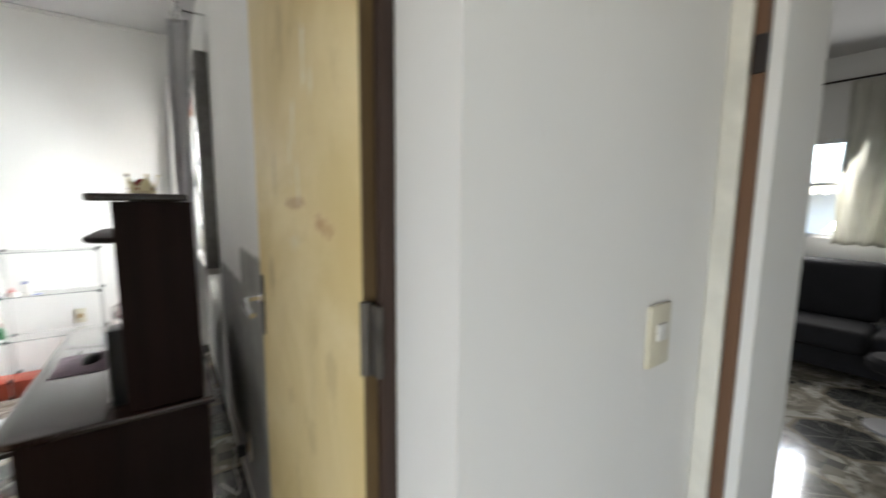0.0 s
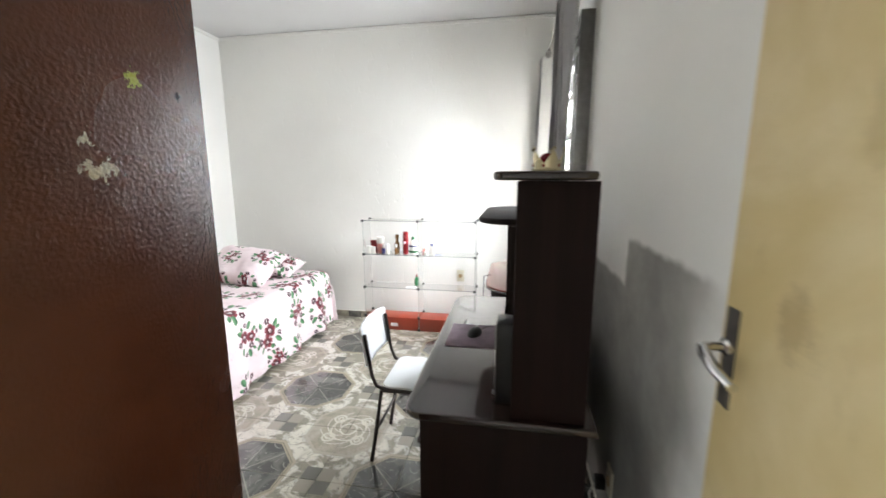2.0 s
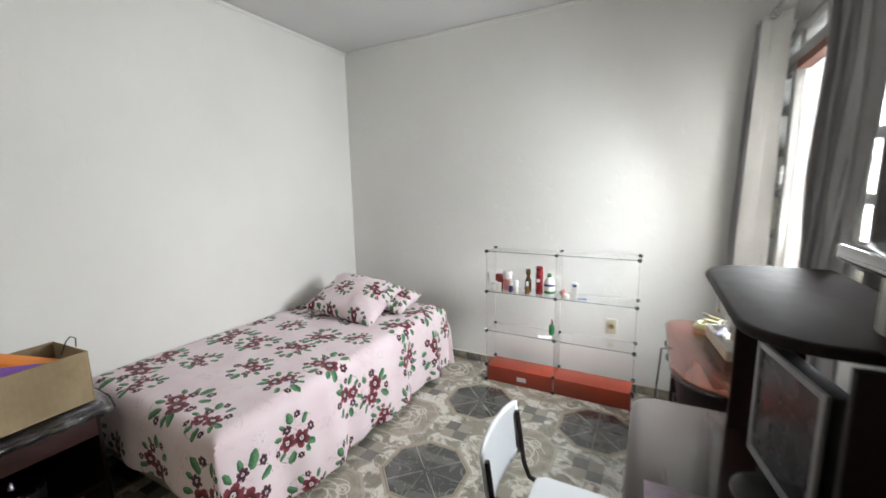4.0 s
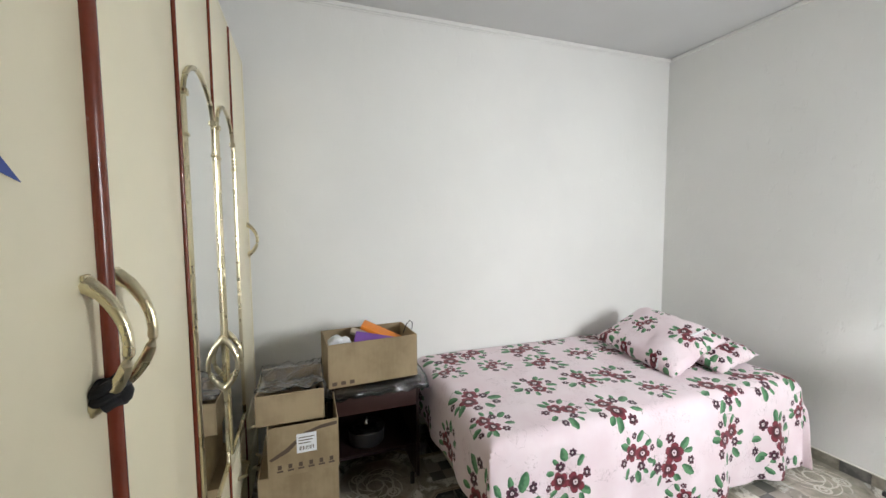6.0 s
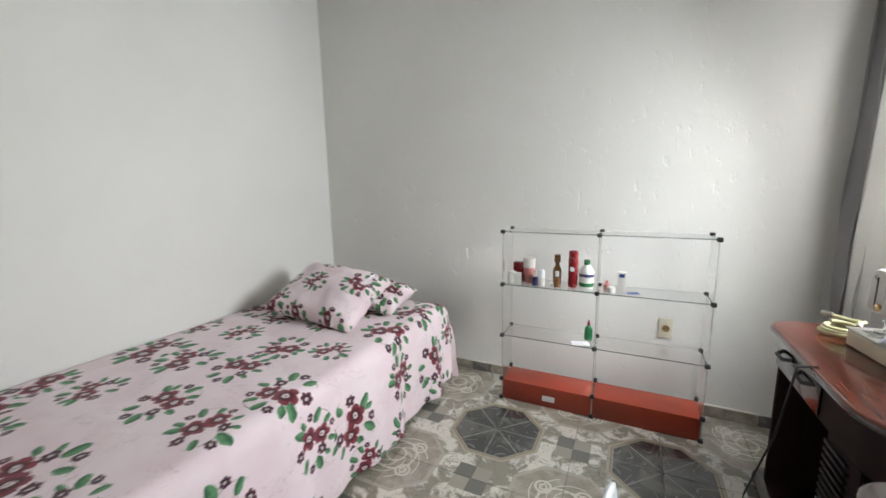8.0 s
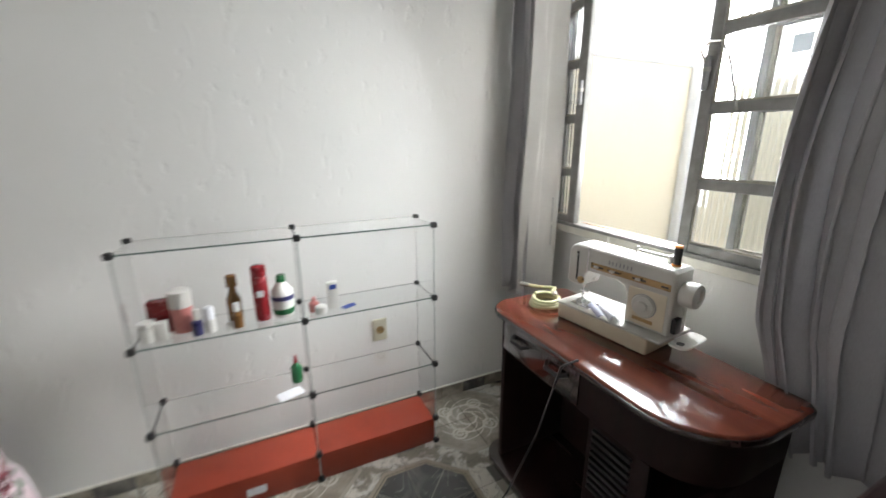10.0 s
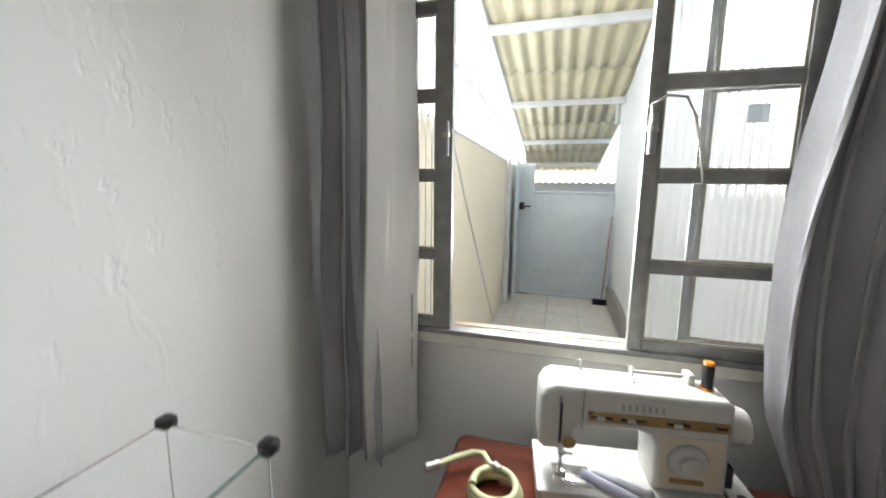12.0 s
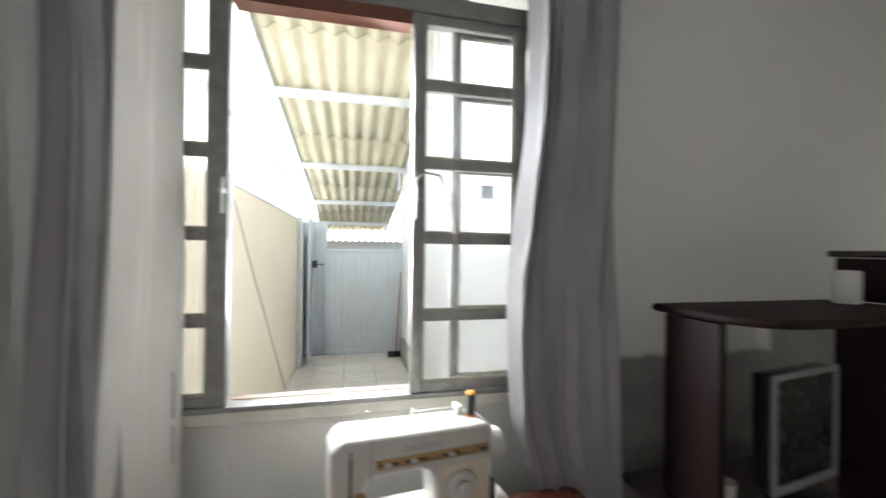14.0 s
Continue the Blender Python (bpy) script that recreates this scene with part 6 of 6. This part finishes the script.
def gate():
    g = thing("metal_gate", "blue-grey corrugated sheet-metal gate at the yard's end", "gate")
    part("gate_frame", box((5.66, 3.052, GZ + 0.002, 5.70, 3.10, 1.49), (5.66, 4.26, GZ + 0.03, 5.70, 4.30, 1.49), (5.66, 3.10, 1.45, 5.70, 4.26, 1.49), (5.66, 3.10, GZ + 0.002, 5.70, 4.26, GZ + 0.07), r=0.003), M_GATE, g)
    for k in range(11):
        y = 3.10 + k * 0.1055
        part("panel", box((5.672 + 0.004 * (k % 2), y, GZ + 0.071, 5.690, y + 0.1053, 1.449), r=0.003), M_GATE, g)
    part("rail", box((5.655, 3.10, 0.19, 5.671, 4.26, 0.205)), M_GATE, g)
    for k in range(10):
        part("bolt", rod((5.655, 3.16 + k * 0.115, 0.1975), (5.648, 3.16 + k * 0.115, 0.1975), 0.008, seg=6), M_GREY, g)
    sd = part("side_leaf", box((5.10, 4.47, GZ + 0.03, 5.66, 4.495, 1.95), r=0.004), M_GATE, g, "pale side panel")
    part("lock_box", box((5.52, 4.39, 1.20, 5.62, 4.468, 1.31), r=0.006), M_BLACK, sd, "black lock box")
    part("lock_bolt", rod((5.57, 4.40, 1.25), (5.57, 4.30, 1.25), 0.012), M_BLACK, sd)
    part("gate_post", box((5.705, 4.26, GZ, 5.765, 4.62, 1.93), r=0.004), M_GATE, g)


gate()
br = thing("broom", "broom with a wooden stick leaning in the yard corner", "broom")
part("stick", rod((5.40, 3.17, GZ + 0.07), (5.58, 3.085, 1.12), 0.011), M_BROOM, br)
part("head", box((5.33, 3.10, GZ + 0.0, 5.45, 3.30, GZ + 0.075), r=0.012), M_BLACK, br)
single("concrete_kerb", slab([(3.7, -0.15), (5.5, -0.15), (5.5, 0.10), (5.2, 0.16), (4.1, 0.14), (3.7, 0.02)], 0, 0.05, 0.008), M_CONC, "stained concrete slab leaning at the house wall", "slab",
       Matrix(((1, 0, 0, 0), (0, 0, 1, 3.052), (0, 1, 0, -0.045), (0, 0, 0, 1))))
cam_ = thing("security_light", "white cable box and pipe on the yard wall", "fixture")
part("box", box((4.75, 3.20, 2.60, 4.85, 3.30, 2.68), r=0.006), M_BEAM, cam_)
part("pipe", rod((4.80, 3.215, 2.35), (4.80, 3.215, 2.60), 0.02), M_BEAM, cam_)
structure("wall_neighbour", box((12, -5, GZ, 12.2, 12, 2.4)), M_EXT, "white neighbour wall beyond the gate")
nroof = tagged(single("neighbour_roof", sheet(2, 100, lambda u, v: (10.6 + 1.5 * u, 1.5 + 5 * v, 1.72 + 0.3 * u + 0.03 * math.sin(v * 5 * 2 * math.pi / 0.18))), M_ROOF, "corrugated neighbour roof beyond the gate", "roof"), kind="structure")
structure("roof_house", box((-3.4, -1.6, CZ + 0.101, EX + 0.15, NY + 0.15, CZ + 0.2), (EX + 0.15, -1.6, CZ + 0.101, 5.85, 2.94, CZ + 0.2)), M_CONC, "flat concrete roof slab of the house", "roof")

# ---------------------------------------------------------------- tiles, the pieces last
def tile_field(parent, x0, y0, x1, y1, ox, oy, pitch, z0, z1, mat, gap=0.0025):
    """Whole tiles share one mesh; cut ones at the rim are made to size."""
    shared = {}
    i0, i1 = math.floor((x0 - ox) / pitch), math.ceil((x1 - ox) / pitch)
    j0, j1 = math.floor((y0 - oy) / pitch), math.ceil((y1 - oy) / pitch)
    for i in range(i0, i1):
        for j in range(j0, j1):
            a, b = max(x0, ox + i * pitch), min(x1, ox + (i + 1) * pitch)
            c, d = max(y0, oy + j * pitch), min(y1, oy + (j + 1) * pitch)
            if b - a < 0.01 or d - c < 0.01:
                continue
            key = (round(b - a, 3), round(d - c, 3))
            if key not in shared:
                shared[key] = mesh("tile", box((-(b - a) / 2 + gap / 2, -(d - c) / 2 + gap / 2, z0, (b - a) / 2 - gap / 2, (d - c) / 2 - gap / 2, z1), r=0.0012, seg=1), mat)
            ob = new("tile", shared[key])
            ob.location = ((a + b) / 2, (c + d) / 2, 0)
            ob.parent = parent


floor = bpy.data.objects["floor"]
TP = 0.417
tile_field(floor, WX, SY, EX, NY, -0.942, 3.962, TP, -0.0075, 0.0, M_TILE)
tile_field(floor, -1.0, -1.25, 1.05, SY, -0.942, 3.962, TP, -0.0075, 0.0, M_TILE)
tile_field(floor, 1.05, -1.25, 5.65, 2.9, -0.942, 3.962, TP, -0.0075, 0.0, M_TILE)
tile_field(bpy.data.objects["ground"], EX + 0.15, YR, 5.66, YL, 0.9, 3.12, 0.42, GZ - 0.011, GZ, M_YARD, 0.004)

bb = tagged(thing("baseboard", "dark and pale tile baseboard along the wall", "baseboard"), kind="structure")
bmn = mesh("tile", box((-0.0715, -0.009, 0.0005, 0.0715, -0.0005, 0.068), r=0.0012, seg=1), M_BASE)
def skirting(xa, ya, xb, yb, rz):
    n = max(1, int(math.hypot(xb - xa, yb - ya) / 0.145))
    for k in range(n):
        s = (k + 0.5) / n
        ob = new("tile", bmn)
        ob.matrix_basis = pose(xa + (xb - xa) * s, ya + (yb - ya) * s, 0, 0, 0, rz)
        ob.parent = bb
skirting(WX, NY, EX, NY, 0)
skirting(EX, SY, EX, NY, -90)
skirting(WX, SY, WX, NY, 90)
part("grout_line", box((WX, NY - 0.0095, 0.069, EX, NY - 0.0005, 0.074), (EX - 0.0095, SY, 0.069, EX - 0.0005, NY - 0.01, 0.074), (WX + 0.0005, SY, 0.069, WX + 0.0095, NY - 0.01, 0.074)), M_CHIPPED, bb, smooth=False)
